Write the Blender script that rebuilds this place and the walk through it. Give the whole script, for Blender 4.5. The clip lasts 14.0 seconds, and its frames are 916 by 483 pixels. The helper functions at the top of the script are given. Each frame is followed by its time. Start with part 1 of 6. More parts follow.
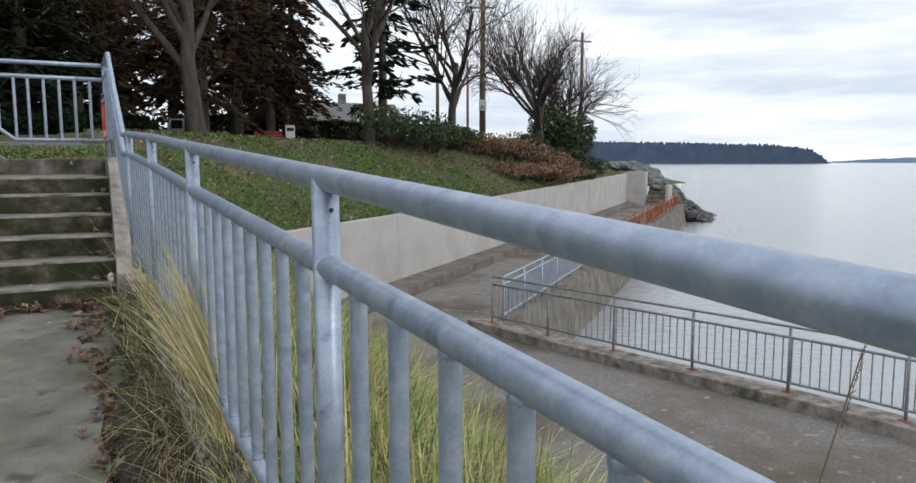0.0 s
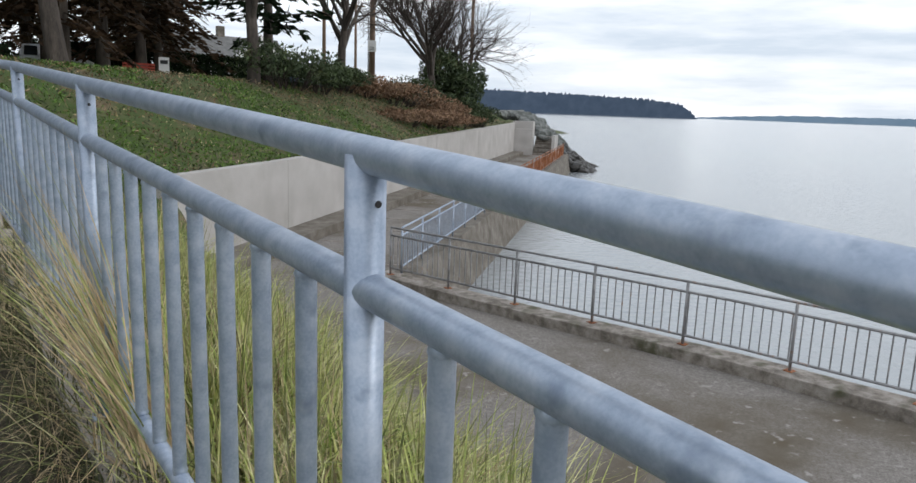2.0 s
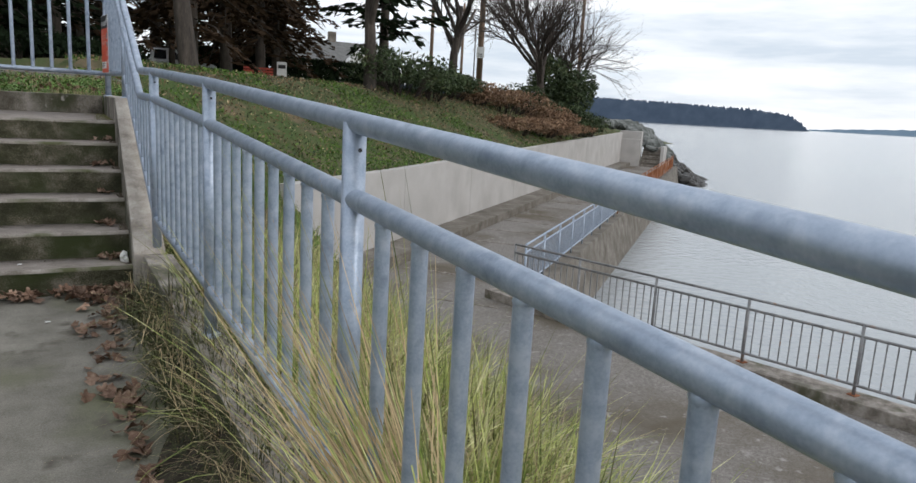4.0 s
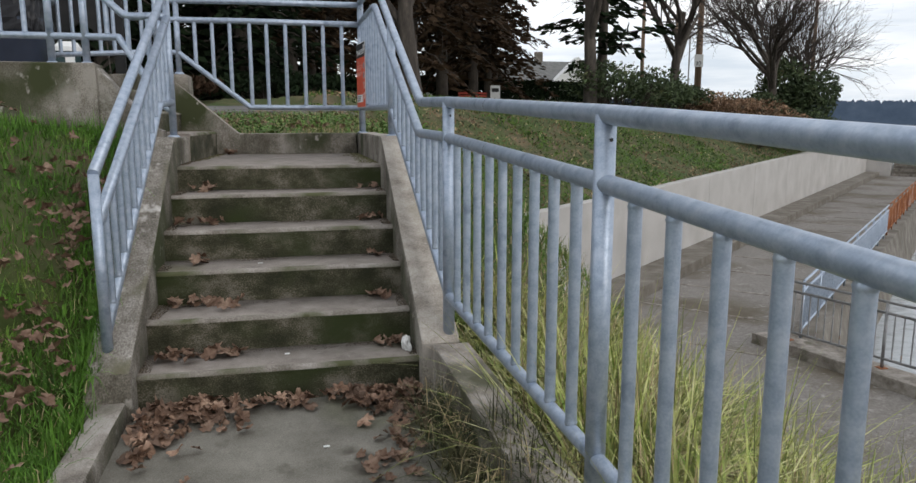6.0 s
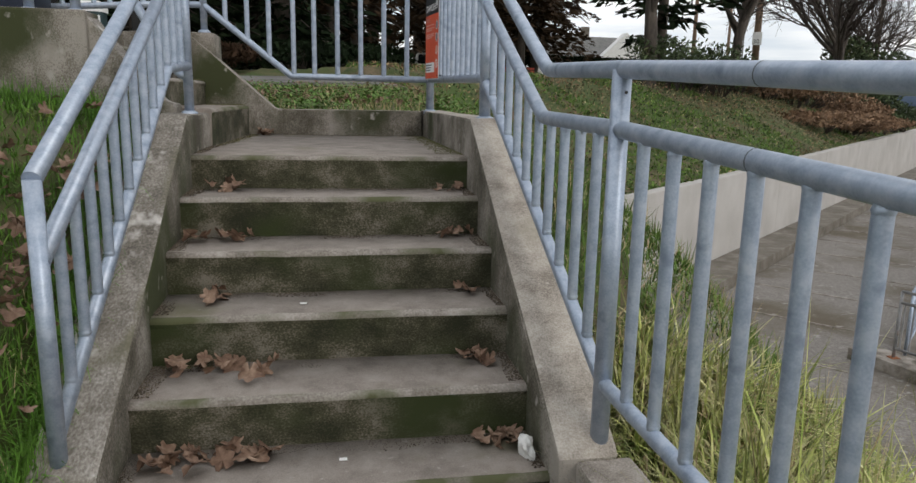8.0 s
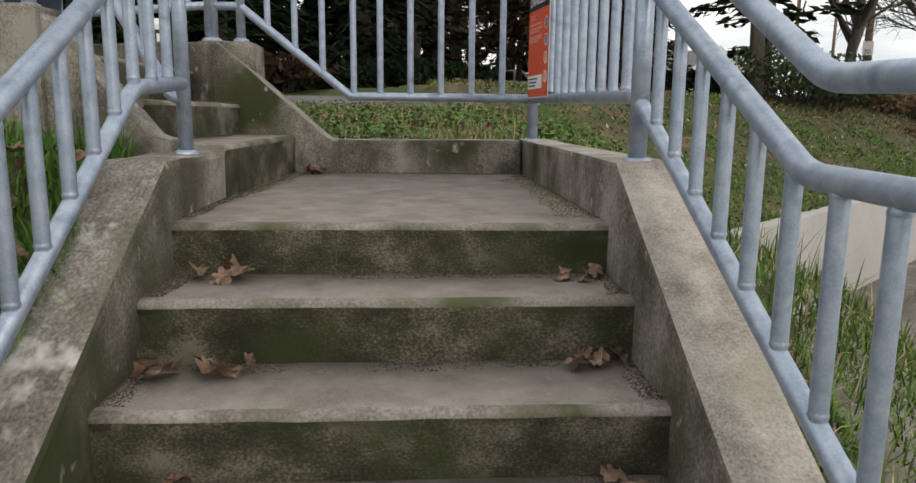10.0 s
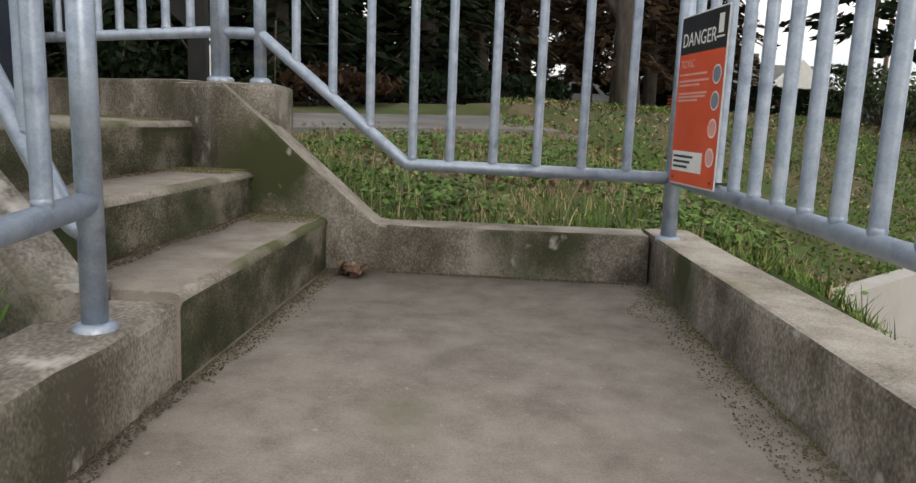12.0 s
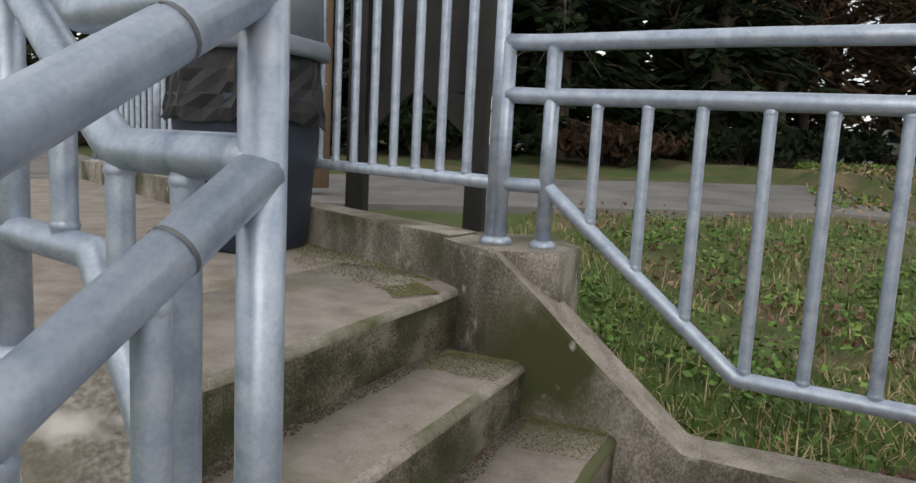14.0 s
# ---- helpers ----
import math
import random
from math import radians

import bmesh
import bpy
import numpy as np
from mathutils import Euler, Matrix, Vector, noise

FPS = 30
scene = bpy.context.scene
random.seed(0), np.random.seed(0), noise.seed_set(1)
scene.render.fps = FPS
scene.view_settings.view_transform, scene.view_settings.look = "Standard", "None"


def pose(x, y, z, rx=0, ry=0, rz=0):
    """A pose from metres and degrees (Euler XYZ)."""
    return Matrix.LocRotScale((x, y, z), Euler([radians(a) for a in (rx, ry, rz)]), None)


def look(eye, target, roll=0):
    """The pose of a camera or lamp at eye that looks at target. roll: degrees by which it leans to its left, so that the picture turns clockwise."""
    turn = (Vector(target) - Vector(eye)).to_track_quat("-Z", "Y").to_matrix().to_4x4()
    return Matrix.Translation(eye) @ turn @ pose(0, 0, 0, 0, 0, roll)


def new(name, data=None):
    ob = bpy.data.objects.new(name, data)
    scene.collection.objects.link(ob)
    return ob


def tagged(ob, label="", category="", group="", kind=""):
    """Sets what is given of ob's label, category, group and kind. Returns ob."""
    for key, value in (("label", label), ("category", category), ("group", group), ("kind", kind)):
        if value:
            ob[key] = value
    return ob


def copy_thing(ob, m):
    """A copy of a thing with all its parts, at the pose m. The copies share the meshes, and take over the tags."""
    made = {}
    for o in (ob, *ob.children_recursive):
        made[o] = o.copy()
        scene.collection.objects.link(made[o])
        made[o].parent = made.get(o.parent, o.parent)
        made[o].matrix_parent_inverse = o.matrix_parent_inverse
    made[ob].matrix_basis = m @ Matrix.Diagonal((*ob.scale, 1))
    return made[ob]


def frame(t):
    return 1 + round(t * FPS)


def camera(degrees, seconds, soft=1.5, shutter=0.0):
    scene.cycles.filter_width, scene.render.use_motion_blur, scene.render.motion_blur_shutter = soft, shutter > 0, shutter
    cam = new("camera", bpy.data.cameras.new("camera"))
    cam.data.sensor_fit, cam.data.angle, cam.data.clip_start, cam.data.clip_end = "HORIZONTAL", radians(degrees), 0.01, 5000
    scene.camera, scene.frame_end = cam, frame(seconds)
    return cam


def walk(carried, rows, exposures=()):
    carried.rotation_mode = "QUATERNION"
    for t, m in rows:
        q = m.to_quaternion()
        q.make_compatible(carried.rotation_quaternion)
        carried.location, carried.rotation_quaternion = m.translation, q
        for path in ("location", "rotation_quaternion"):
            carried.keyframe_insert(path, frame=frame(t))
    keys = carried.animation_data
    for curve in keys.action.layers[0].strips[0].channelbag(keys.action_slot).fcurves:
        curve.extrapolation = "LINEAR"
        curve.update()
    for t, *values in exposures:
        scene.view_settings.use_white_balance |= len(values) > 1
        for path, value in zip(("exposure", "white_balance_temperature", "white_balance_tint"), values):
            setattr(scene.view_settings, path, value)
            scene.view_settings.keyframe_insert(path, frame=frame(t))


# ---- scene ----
cam = camera(65.3, 14.0)
PATH = [
    (0, (0.502, -8.740, 1.228), (1.400, -6.967, 1.008), -0.1),
    (0.5, (0.394, -8.613, 1.228), (1.571, -7.014, 0.985), -0.9),
    (1, (0.336, -8.543, 1.227), (1.519, -6.958, 0.928), 0.9),
    (1.5, (0.382, -8.345, 1.217), (1.515, -6.741, 0.835), 2.4),
    (2, (0.460, -8.099, 1.261), (1.625, -6.515, 0.896), 2.1),
    (2.5, (0.442, -7.892, 1.288), (1.575, -6.286, 0.917), 2.6),
    (3, (0.347, -7.542, 1.317), (1.513, -5.969, 0.908), 0.5),
    (3.5, (0.274, -7.308, 1.338), (1.377, -5.681, 0.967), 2.9),
    (4, (0.263, -7.003, 1.341), (1.214, -5.281, 0.980), 3.2),
    (4.2, (0.249, -6.824, 1.355), (1.123, -5.055, 1.029), 2.0),
    (6.3, (0.004, -5.097, 1.386), (0.370, -3.159, 1.054), 1.7),
    (6.5, (-0.014, -4.996, 1.392), (0.316, -3.054, 1.047), 2.7),
    (7, (-0.101, -4.564, 1.386), (0.199, -2.623, 1.010), 2.0),
    (7.5, (-0.133, -4.194, 1.400), (0.207, -2.257, 1.033), 1.1),
    (7.7, (-0.112, -4.021, 1.386), (0.235, -2.091, 0.994), 1.3),
    (9.8, (0.003, -2.423, 1.411), (0.170, -0.467, 1.028), 0.3),
    (10, (-0.001, -2.288, 1.429), (0.121, -0.323, 1.079), 0.6),
    (10.5, (0.014, -1.924, 1.444), (-0.016, 0.048, 1.112), -0.5),
    (11, (-0.070, -1.463, 1.500), (-0.089, 0.511, 1.178), 1.0),
    (11.5, (-0.003, -1.178, 1.647), (-0.069, 0.797, 1.336), 0.2),
    (12, (-0.093, -0.935, 1.720), (-0.132, 1.036, 1.382), 2.2),
    (12.5, (-0.164, -0.729, 1.856), (-0.529, 1.212, 1.541), -0.1),
    (13, (-0.259, -0.521, 1.949), (-0.732, 1.405, 1.686), 0.3),
    (13.5, (-0.311, -0.358, 2.040), (-0.884, 1.539, 1.764), 2.6),
    (14, (-0.366, -0.173, 2.166), (-1.125, 1.658, 1.900), 2.9),
]
EXPOSURES = [(0, 0.0, 6350, 10), (4, 0.0, 6450, 10), (7.5, 0.0, 6700, 10), (10, 0.08, 7050, 10), (12, 0.2, 7150, 10), (14, 0.15, 7100, 10)]
walk(cam, [(t, look(eye, target, roll)) for t, eye, target, roll in PATH], EXPOSURES)

# ---- world, sun ----
SUN_EL, SUN_AZ = radians(28), radians(150)
world = bpy.data.worlds.new("world")
scene.world = world
world.use_nodes = True
wt = world.node_tree
wt.nodes.clear()
w_out = wt.nodes.new("ShaderNodeOutputWorld")
w_bg = wt.nodes.new("ShaderNodeBackground")
w_sky = wt.nodes.new("ShaderNodeTexSky")
w_sky.sky_type = "NISHITA"
w_sky.sun_disc = False
w_sky.sun_elevation, w_sky.sun_rotation = SUN_EL, SUN_AZ
w_sky.air_density, w_sky.dust_density = 1.0, 2.0
w_tc = wt.nodes.new("ShaderNodeTexCoord")
w_map = wt.nodes.new("ShaderNodeMapping")
w_map.inputs["Scale"].default_value = (1.6, 1.6, 11.0)
w_noise = wt.nodes.new("ShaderNodeTexNoise")
w_noise.inputs["Scale"].default_value = 1.7
w_noise.inputs["Detail"].default_value = 6
w_noise.inputs["Roughness"].default_value = 0.55
w_ramp = wt.nodes.new("ShaderNodeValToRGB")
w_ramp.color_ramp.elements[0].position, w_ramp.color_ramp.elements[0].color = 0.36, (7.6, 8.5, 9.6, 1)
w_ramp.color_ramp.elements[1].position, w_ramp.color_ramp.elements[1].color = 0.58, (12.2, 12.4, 12.7, 1)
w_mix = wt.nodes.new("ShaderNodeMix")
w_mix.data_type = "RGBA"
w_mix.inputs["Factor"].default_value = 0.88
wt.links.new(w_tc.outputs["Generated"], w_map.inputs["Vector"])
wt.links.new(w_map.outputs["Vector"], w_noise.inputs["Vector"])
wt.links.new(w_noise.outputs["Fac"], w_ramp.inputs["Fac"])
wt.links.new(w_sky.outputs["Color"], w_mix.inputs["A"])
wt.links.new(w_ramp.outputs["Color"], w_mix.inputs["B"])
wt.links.new(w_mix.outputs["Result"], w_bg.inputs["Color"])
w_bg.inputs["Strength"].default_value = 0.1
wt.links.new(w_bg.outputs["Background"], w_out.inputs["Surface"])
sun_data = bpy.data.lights.new("sun", "SUN")
sun_data.energy, sun_data.angle, sun_data.color = 0.6, radians(25), (1.0, 0.96, 0.9)
sun_ob = new("sun", sun_data)
sun_ob.matrix_world = look((0, 0, 20), (0 - 20 * math.sin(SUN_AZ) * math.cos(SUN_EL), -20 * math.cos(SUN_AZ) * math.cos(SUN_EL), 20 - 20 * math.sin(SUN_EL)))


# ---- materials ----
def mat(name, stops, scale=4.0, rough=0.85, metal=0.0, bump=0.3, fine=60.0, detail=6.0, stretch=(1, 1, 1), vary=0.0, second=None, bump_dist=0.004, spec=0.4, grain=0.35, vary_object=0.0, third=None, crumb=0.5):
    """A node material: colours by noise at one scale, grain at a finer one, bump from both. second: (colour, scale, low, high) patches."""
    m = bpy.data.materials.new(name)
    m.use_nodes = True
    nt = m.node_tree
    b = nt.nodes["Principled BSDF"]
    tc = nt.nodes.new("ShaderNodeTexCoord")
    geo = nt.nodes.new("ShaderNodeNewGeometry")
    mp = nt.nodes.new("ShaderNodeMapping")
    mp.inputs["Scale"].default_value = stretch
    nt.links.new(geo.outputs["Position"], mp.inputs["Vector"])
    n1 = nt.nodes.new("ShaderNodeTexNoise")
    n1.inputs["Scale"].default_value, n1.inputs["Detail"].default_value = scale, detail
    n1.inputs["Roughness"].default_value = crumb
    n2 = nt.nodes.new("ShaderNodeTexNoise")
    n2.inputs["Scale"].default_value, n2.inputs["Detail"].default_value = fine, 4
    nt.links.new(mp.outputs["Vector"], n1.inputs["Vector"])
    nt.links.new(mp.outputs["Vector"], n2.inputs["Vector"])
    mixf = nt.nodes.new("ShaderNodeMath")
    mixf.operation = "MULTIPLY_ADD"
    mixf.inputs[1].default_value = grain
    sub = nt.nodes.new("ShaderNodeMath")
    sub.operation = "SUBTRACT"
    sub.inputs[1].default_value = 0.5
    nt.links.new(n2.outputs["Fac"], sub.inputs[0])
    nt.links.new(sub.outputs[0], mixf.inputs[0])
    nt.links.new(n1.outputs["Fac"], mixf.inputs[2])
    ramp = nt.nodes.new("ShaderNodeValToRGB")
    els = ramp.color_ramp.elements
    while len(els) < len(stops):
        els.new(0.5)
    for e, (p, c) in zip(els, stops):
        e.position, e.color = p, (*c, 1)
    nt.links.new(mixf.outputs[0], ramp.inputs["Fac"])
    col = ramp.outputs["Color"]
    if second:
        c2, s2, lo, hi = second
        n3 = nt.nodes.new("ShaderNodeTexNoise")
        n3.inputs["Scale"].default_value, n3.inputs["Detail"].default_value = s2, 7
        nt.links.new(mp.outputs["Vector"], n3.inputs["Vector"])
        mr = nt.nodes.new("ShaderNodeMapRange")
        mr.inputs["From Min"].default_value, mr.inputs["From Max"].default_value = lo, hi
        nt.links.new(n3.outputs["Fac"], mr.inputs["Value"])
        mx = nt.nodes.new("ShaderNodeMix")
        mx.data_type = "RGBA"
        mx.inputs["B"].default_value = (*c2, 1)
        nt.links.new(mr.outputs["Result"], mx.inputs["Factor"])
        nt.links.new(col, mx.inputs["A"])
        col = mx.outputs["Result"]
    if third:
        c3, s3, lo3, hi3 = third
        n4 = nt.nodes.new("ShaderNodeTexNoise")
        n4.inputs["Scale"].default_value, n4.inputs["Detail"].default_value = s3, 3
        nt.links.new(mp.outputs["Vector"], n4.inputs["Vector"])
        mr3 = nt.nodes.new("ShaderNodeMapRange")
        mr3.inputs["From Min"].default_value, mr3.inputs["From Max"].default_value = lo3, hi3
        nt.links.new(n4.outputs["Fac"], mr3.inputs["Value"])
        mx3 = nt.nodes.new("ShaderNodeMix")
        mx3.data_type = "RGBA"
        mx3.inputs["B"].default_value = (*c3, 1)
        nt.links.new(mr3.outputs["Result"], mx3.inputs["Factor"])
        nt.links.new(col, mx3.inputs["A"])
        col = mx3.outputs["Result"]
    if vary_object:
        info = nt.nodes.new("ShaderNodeObjectInfo")
        hs = nt.nodes.new("ShaderNodeHueSaturation")
        mro = nt.nodes.new("ShaderNodeMapRange")
        mro.inputs["To Min"].default_value, mro.inputs["To Max"].default_value = 1 - vary_object, 1 + vary_object
        nt.links.new(info.outputs["Random"], mro.inputs["Value"])
        nt.links.new(mro.outputs["Result"], hs.inputs["Value"])
        nt.links.new(col, hs.inputs["Color"])
        col = hs.outputs["Color"]
    if vary:
        hsv = nt.nodes.new("ShaderNodeHueSaturation")
        mr2 = nt.nodes.new("ShaderNodeMapRange")
        mr2.inputs["To Min"].default_value, mr2.inputs["To Max"].default_value = 1 - vary, 1 + vary
        nt.links.new(geo.outputs["Random Per Island"], mr2.inputs["Value"])
        nt.links.new(mr2.outputs["Result"], hsv.inputs["Value"])
        nt.links.new(col, hsv.inputs["Color"])
        col = hsv.outputs["Color"]
    nt.links.new(col, b.inputs["Base Color"])
    b.inputs["Roughness"].default_value, b.inputs["Metallic"].default_value = rough, metal
    b.inputs["Specular IOR Level"].default_value = spec
    if bump:
        bp = nt.nodes.new("ShaderNodeBump")
        bp.inputs["Strength"].default_value, bp.inputs["Distance"].default_value = bump, bump_dist
        nt.links.new(mixf.outputs[0], bp.inputs["Height"])
        nt.links.new(bp.outputs["Normal"], b.inputs["Normal"])
    return m


STEEL = mat("galvanised_steel", [(0.3, (0.3, 0.36, 0.455)), (0.5, (0.37, 0.432, 0.53)), (0.7, (0.455, 0.51, 0.595))], 24, 0.42, 0.52, 0.12, 160, detail=9, grain=0.5, second=((0.2, 0.25, 0.33), 14, 0.58, 0.76), third=((0.54, 0.58, 0.64), 9, 0.66, 0.8))
STEEL_OLD = mat("weathered_steel", [(0.3, (0.22, 0.22, 0.22)), (0.6, (0.36, 0.36, 0.37)), (0.75, (0.3, 0.2, 0.14))], 6, 0.65, 0.3, 0.2, 90)
STEEL_RUST = mat("rusty_steel", [(0.35, (0.16, 0.05, 0.02)), (0.55, (0.36, 0.14, 0.06)), (0.7, (0.42, 0.36, 0.33))], 1.2, 0.85, 0.1, 0.3, 30)
CONC = mat("worn_concrete", [(0.35, (0.13, 0.112, 0.094)), (0.5, (0.265, 0.234, 0.203)), (0.65, (0.4, 0.365, 0.33))], 4.0, 0.92, 0, 0.55, 170, detail=12, grain=0.5, second=((0.1, 0.098, 0.06), 2.4, 0.55, 0.7), third=((0.5, 0.47, 0.44), 30, 0.68, 0.8), crumb=0.62)
# paler and warmer than the other wall tops
CONC_WARM = mat("warm_pale_concrete", [(0.33, (0.2, 0.174, 0.146)), (0.5, (0.36, 0.322, 0.28)), (0.68, (0.5, 0.46, 0.41))], 4.5, 0.92, 0, 0.55, 150, detail=12, grain=0.5, second=((0.2, 0.18, 0.12), 2.2, 0.6, 0.74), third=((0.54, 0.5, 0.46), 26, 0.67, 0.8), crumb=0.64)
# for upright faces: darker all over than the tops, with moss patches
CONC_SIDE = mat("dark_upright_concrete", [(0.35, (0.07, 0.062, 0.045)), (0.5, (0.165, 0.147, 0.12)), (0.65, (0.33, 0.3, 0.265))], 3.2, 0.94, 0, 0.6, 140, detail=12, grain=0.5, stretch=(1, 1, 0.75), second=((0.045, 0.052, 0.02), 2.1, 0.47, 0.63), third=((0.36, 0.335, 0.3), 14, 0.64, 0.74), crumb=0.62)
CONC_TREAD = mat("trodden_concrete", [(0.22, (0.16, 0.136, 0.118)), (0.5, (0.27, 0.234, 0.206)), (0.78, (0.36, 0.32, 0.285))], 8.0, 0.92, 0, 0.5, 200, detail=12, grain=0.55, second=((0.15, 0.14, 0.085), 1.9, 0.6, 0.76), third=((0.4, 0.372, 0.34), 45, 0.66, 0.8), crumb=0.62)
CONC_EDGE = mat("worn_step_edge", [(0.32, (0.16, 0.14, 0.115)), (0.5, (0.275, 0.245, 0.215)), (0.68, (0.4, 0.365, 0.33))], 7.0, 0.92, 0, 0.7, 110, detail=12, grain=0.55, second=((0.09, 0.095, 0.045), 3.5, 0.48, 0.62), crumb=0.62)
# for risers: darker all over than the treads, with moss patches
CONC_RISER = mat("dark_mossy_riser", [(0.35, (0.024, 0.025, 0.012)), (0.5, (0.066, 0.062, 0.036)), (0.65, (0.19, 0.168, 0.135))], 4.5, 0.95, 0, 0.7, 120, detail=12, grain=0.5, stretch=(1, 1, 1.3), second=((0.032, 0.042, 0.012), 2.0, 0.5, 0.68), crumb=0.62)
CONC_PALE = mat("pale_concrete", [(0.3, (0.41, 0.39, 0.37)), (0.5, (0.46, 0.44, 0.42)), (0.7, (0.51, 0.49, 0.47))], 0.9, 0.9, 0, 0.25, 40, second=((0.36, 0.34, 0.31), 0.5, 0.6, 0.8))
CONC_DARK = mat("damp_concrete", [(0.3, (0.1, 0.088, 0.07)), (0.5, (0.17, 0.15, 0.125)), (0.7, (0.26, 0.24, 0.21))], 1.8, 0.9, 0, 0.5, 60, crumb=0.62)
PATHCONC = mat("path_concrete", [(0.3, (0.115, 0.106, 0.086)), (0.5, (0.185, 0.172, 0.144)), (0.7, (0.265, 0.248, 0.212))], 2.6, 0.92, 0, 0.5, 150, detail=12, grain=0.55, second=((0.12, 0.125, 0.062), 1.1, 0.52, 0.72), third=((0.1, 0.088, 0.07), 5, 0.6, 0.72), crumb=0.62)
GRAVEL = mat("gravel_walkway", [(0.25, (0.11, 0.1, 0.088)), (0.5, (0.215, 0.196, 0.178)), (0.75, (0.33, 0.31, 0.29))], 26, 0.95, 0, 0.7, 90, detail=10, grain=0.6, second=((0.115, 0.094, 0.066), 0.55, 0.46, 0.68), third=((0.32, 0.3, 0.28), 6, 0.63, 0.72), bump_dist=0.008, crumb=0.68)
ASPHALT = mat("asphalt", [(0.3, (0.11, 0.105, 0.105)), (0.5, (0.16, 0.155, 0.15)), (0.7, (0.21, 0.2, 0.195))], 1.5, 0.92, 0, 0.5, 110)
SOIL = mat("rough_bank_grass", [(0.25, (0.03, 0.045, 0.015)), (0.42, (0.065, 0.085, 0.025)), (0.55, (0.1, 0.085, 0.045)), (0.7, (0.16, 0.12, 0.07))], 1.7, 1.0, 0, 0.9, 14, second=((0.055, 0.088, 0.02), 0.6, 0.45, 0.62), bump_dist=0.05)
GRASS = mat("green_blade", [(0.3, (0.05, 0.125, 0.012)), (0.6, (0.1, 0.22, 0.024)), (0.8, (0.2, 0.23, 0.06))], 2.5, 0.7, 0, 0, 20, vary=0.45)
REED = mat("dune_grass_blade", [(0.3, (0.13, 0.2, 0.035)), (0.5, (0.34, 0.36, 0.11)), (0.7, (0.56, 0.53, 0.3))], 5.0, 0.7, 0, 0, 20, vary=0.65)
GOLD = mat("golden_straw_blade", [(0.3, (0.36, 0.25, 0.125)), (0.7, (0.62, 0.49, 0.29))], 3.0, 0.75, 0, 0, 20, vary=0.45)
DRY = mat("dry_straw_blade", [(0.3, (0.32, 0.23, 0.115)), (0.7, (0.56, 0.46, 0.285))], 3.0, 0.75, 0, 0, 20, vary=0.4)
LEAF = mat("dead_leaf", [(0.3, (0.1, 0.055, 0.034)), (0.5, (0.2, 0.12, 0.08)), (0.72, (0.36, 0.25, 0.18))], 14, 0.75, 0, 0.3, 60, vary_object=0.55)
BARK = mat("dark_bark", [(0.3, (0.035, 0.03, 0.026)), (0.6, (0.085, 0.07, 0.058)), (0.8, (0.14, 0.12, 0.1))], 5, 0.95, 0, 0.8, 30, stretch=(1, 1, 0.25), bump_dist=0.02)
TWIG = mat("bare_twig", [(0.3, (0.03, 0.024, 0.02)), (0.7, (0.065, 0.05, 0.042))], 3, 0.95, 0, 0, 20)
NEEDLE = mat("conifer_needles", [(0.3, (0.007, 0.011, 0.006)), (0.6, (0.015, 0.025, 0.012)), (0.8, (0.028, 0.04, 0.018))], 1.2, 0.85, 0, 0, 15, vary=0.5, spec=0.05)
NEEDLE_BROWN = mat("brown_conifer_needles", [(0.3, (0.032, 0.022, 0.014)), (0.6, (0.066, 0.043, 0.027)), (0.8, (0.09, 0.06, 0.038))], 1.0, 0.9, 0, 0, 15, vary=0.5, spec=0.05)
BUSHLEAF = mat("bush_leaf", [(0.3, (0.025, 0.04, 0.018)), (0.6, (0.055, 0.08, 0.03)), (0.8, (0.11, 0.1, 0.045))], 1.4, 0.8, 0, 0, 15, vary=0.5)
BUSHBROWN = mat("brown_bramble", [(0.3, (0.14, 0.085, 0.05)), (0.6, (0.25, 0.155, 0.095)), (0.8, (0.33, 0.24, 0.15))], 1.0, 0.9, 0, 0, 15, vary=0.45)
WEED = mat("dull_weed_blade", [(0.3, (0.03, 0.04, 0.014)), (0.55, (0.075, 0.078, 0.03)), (0.75, (0.16, 0.132, 0.068))], 4.0, 0.8, 0, 0, 20, vary=0.55)
BUSHDARK = mat("dark_brown_thicket", [(0.3, (0.022, 0.015, 0.01)), (0.6, (0.05, 0.03, 0.02)), (0.8, (0.075, 0.052, 0.034))], 1.0, 0.9, 0, 0, 15, vary=0.4, spec=0.05)
ROCK = mat("grey_rock", [(0.3, (0.06, 0.065, 0.06)), (0.55, (0.16, 0.17, 0.16)), (0.75, (0.28, 0.29, 0.28))], 1.2, 0.9, 0, 0.6, 12, bump_dist=0.05)
ROCK_WET = mat("wet_black_rock", [(0.3, (0.02, 0.02, 0.018)), (0.7, (0.06, 0.055, 0.05))], 1.2, 0.5, 0, 0.5, 12, bump_dist=0.05)
NAVY = mat("dark_navy_plastic", [(0.3, (0.02, 0.027, 0.046)), (0.7, (0.03, 0.04, 0.066))], 5, 0.45, 0, 0.15, 90)
GREYPLASTIC = mat("blue_grey_plastic", [(0.3, (0.16, 0.19, 0.23)), (0.7, (0.22, 0.25, 0.29))], 5, 0.5, 0, 0.1, 90)
BAG = mat("black_bin_liner", [(0.3, (0.012, 0.012, 0.014)), (0.7, (0.03, 0.03, 0.034))], 6, 0.38, 0, 0.4, 25, bump_dist=0.01, spec=0.25)
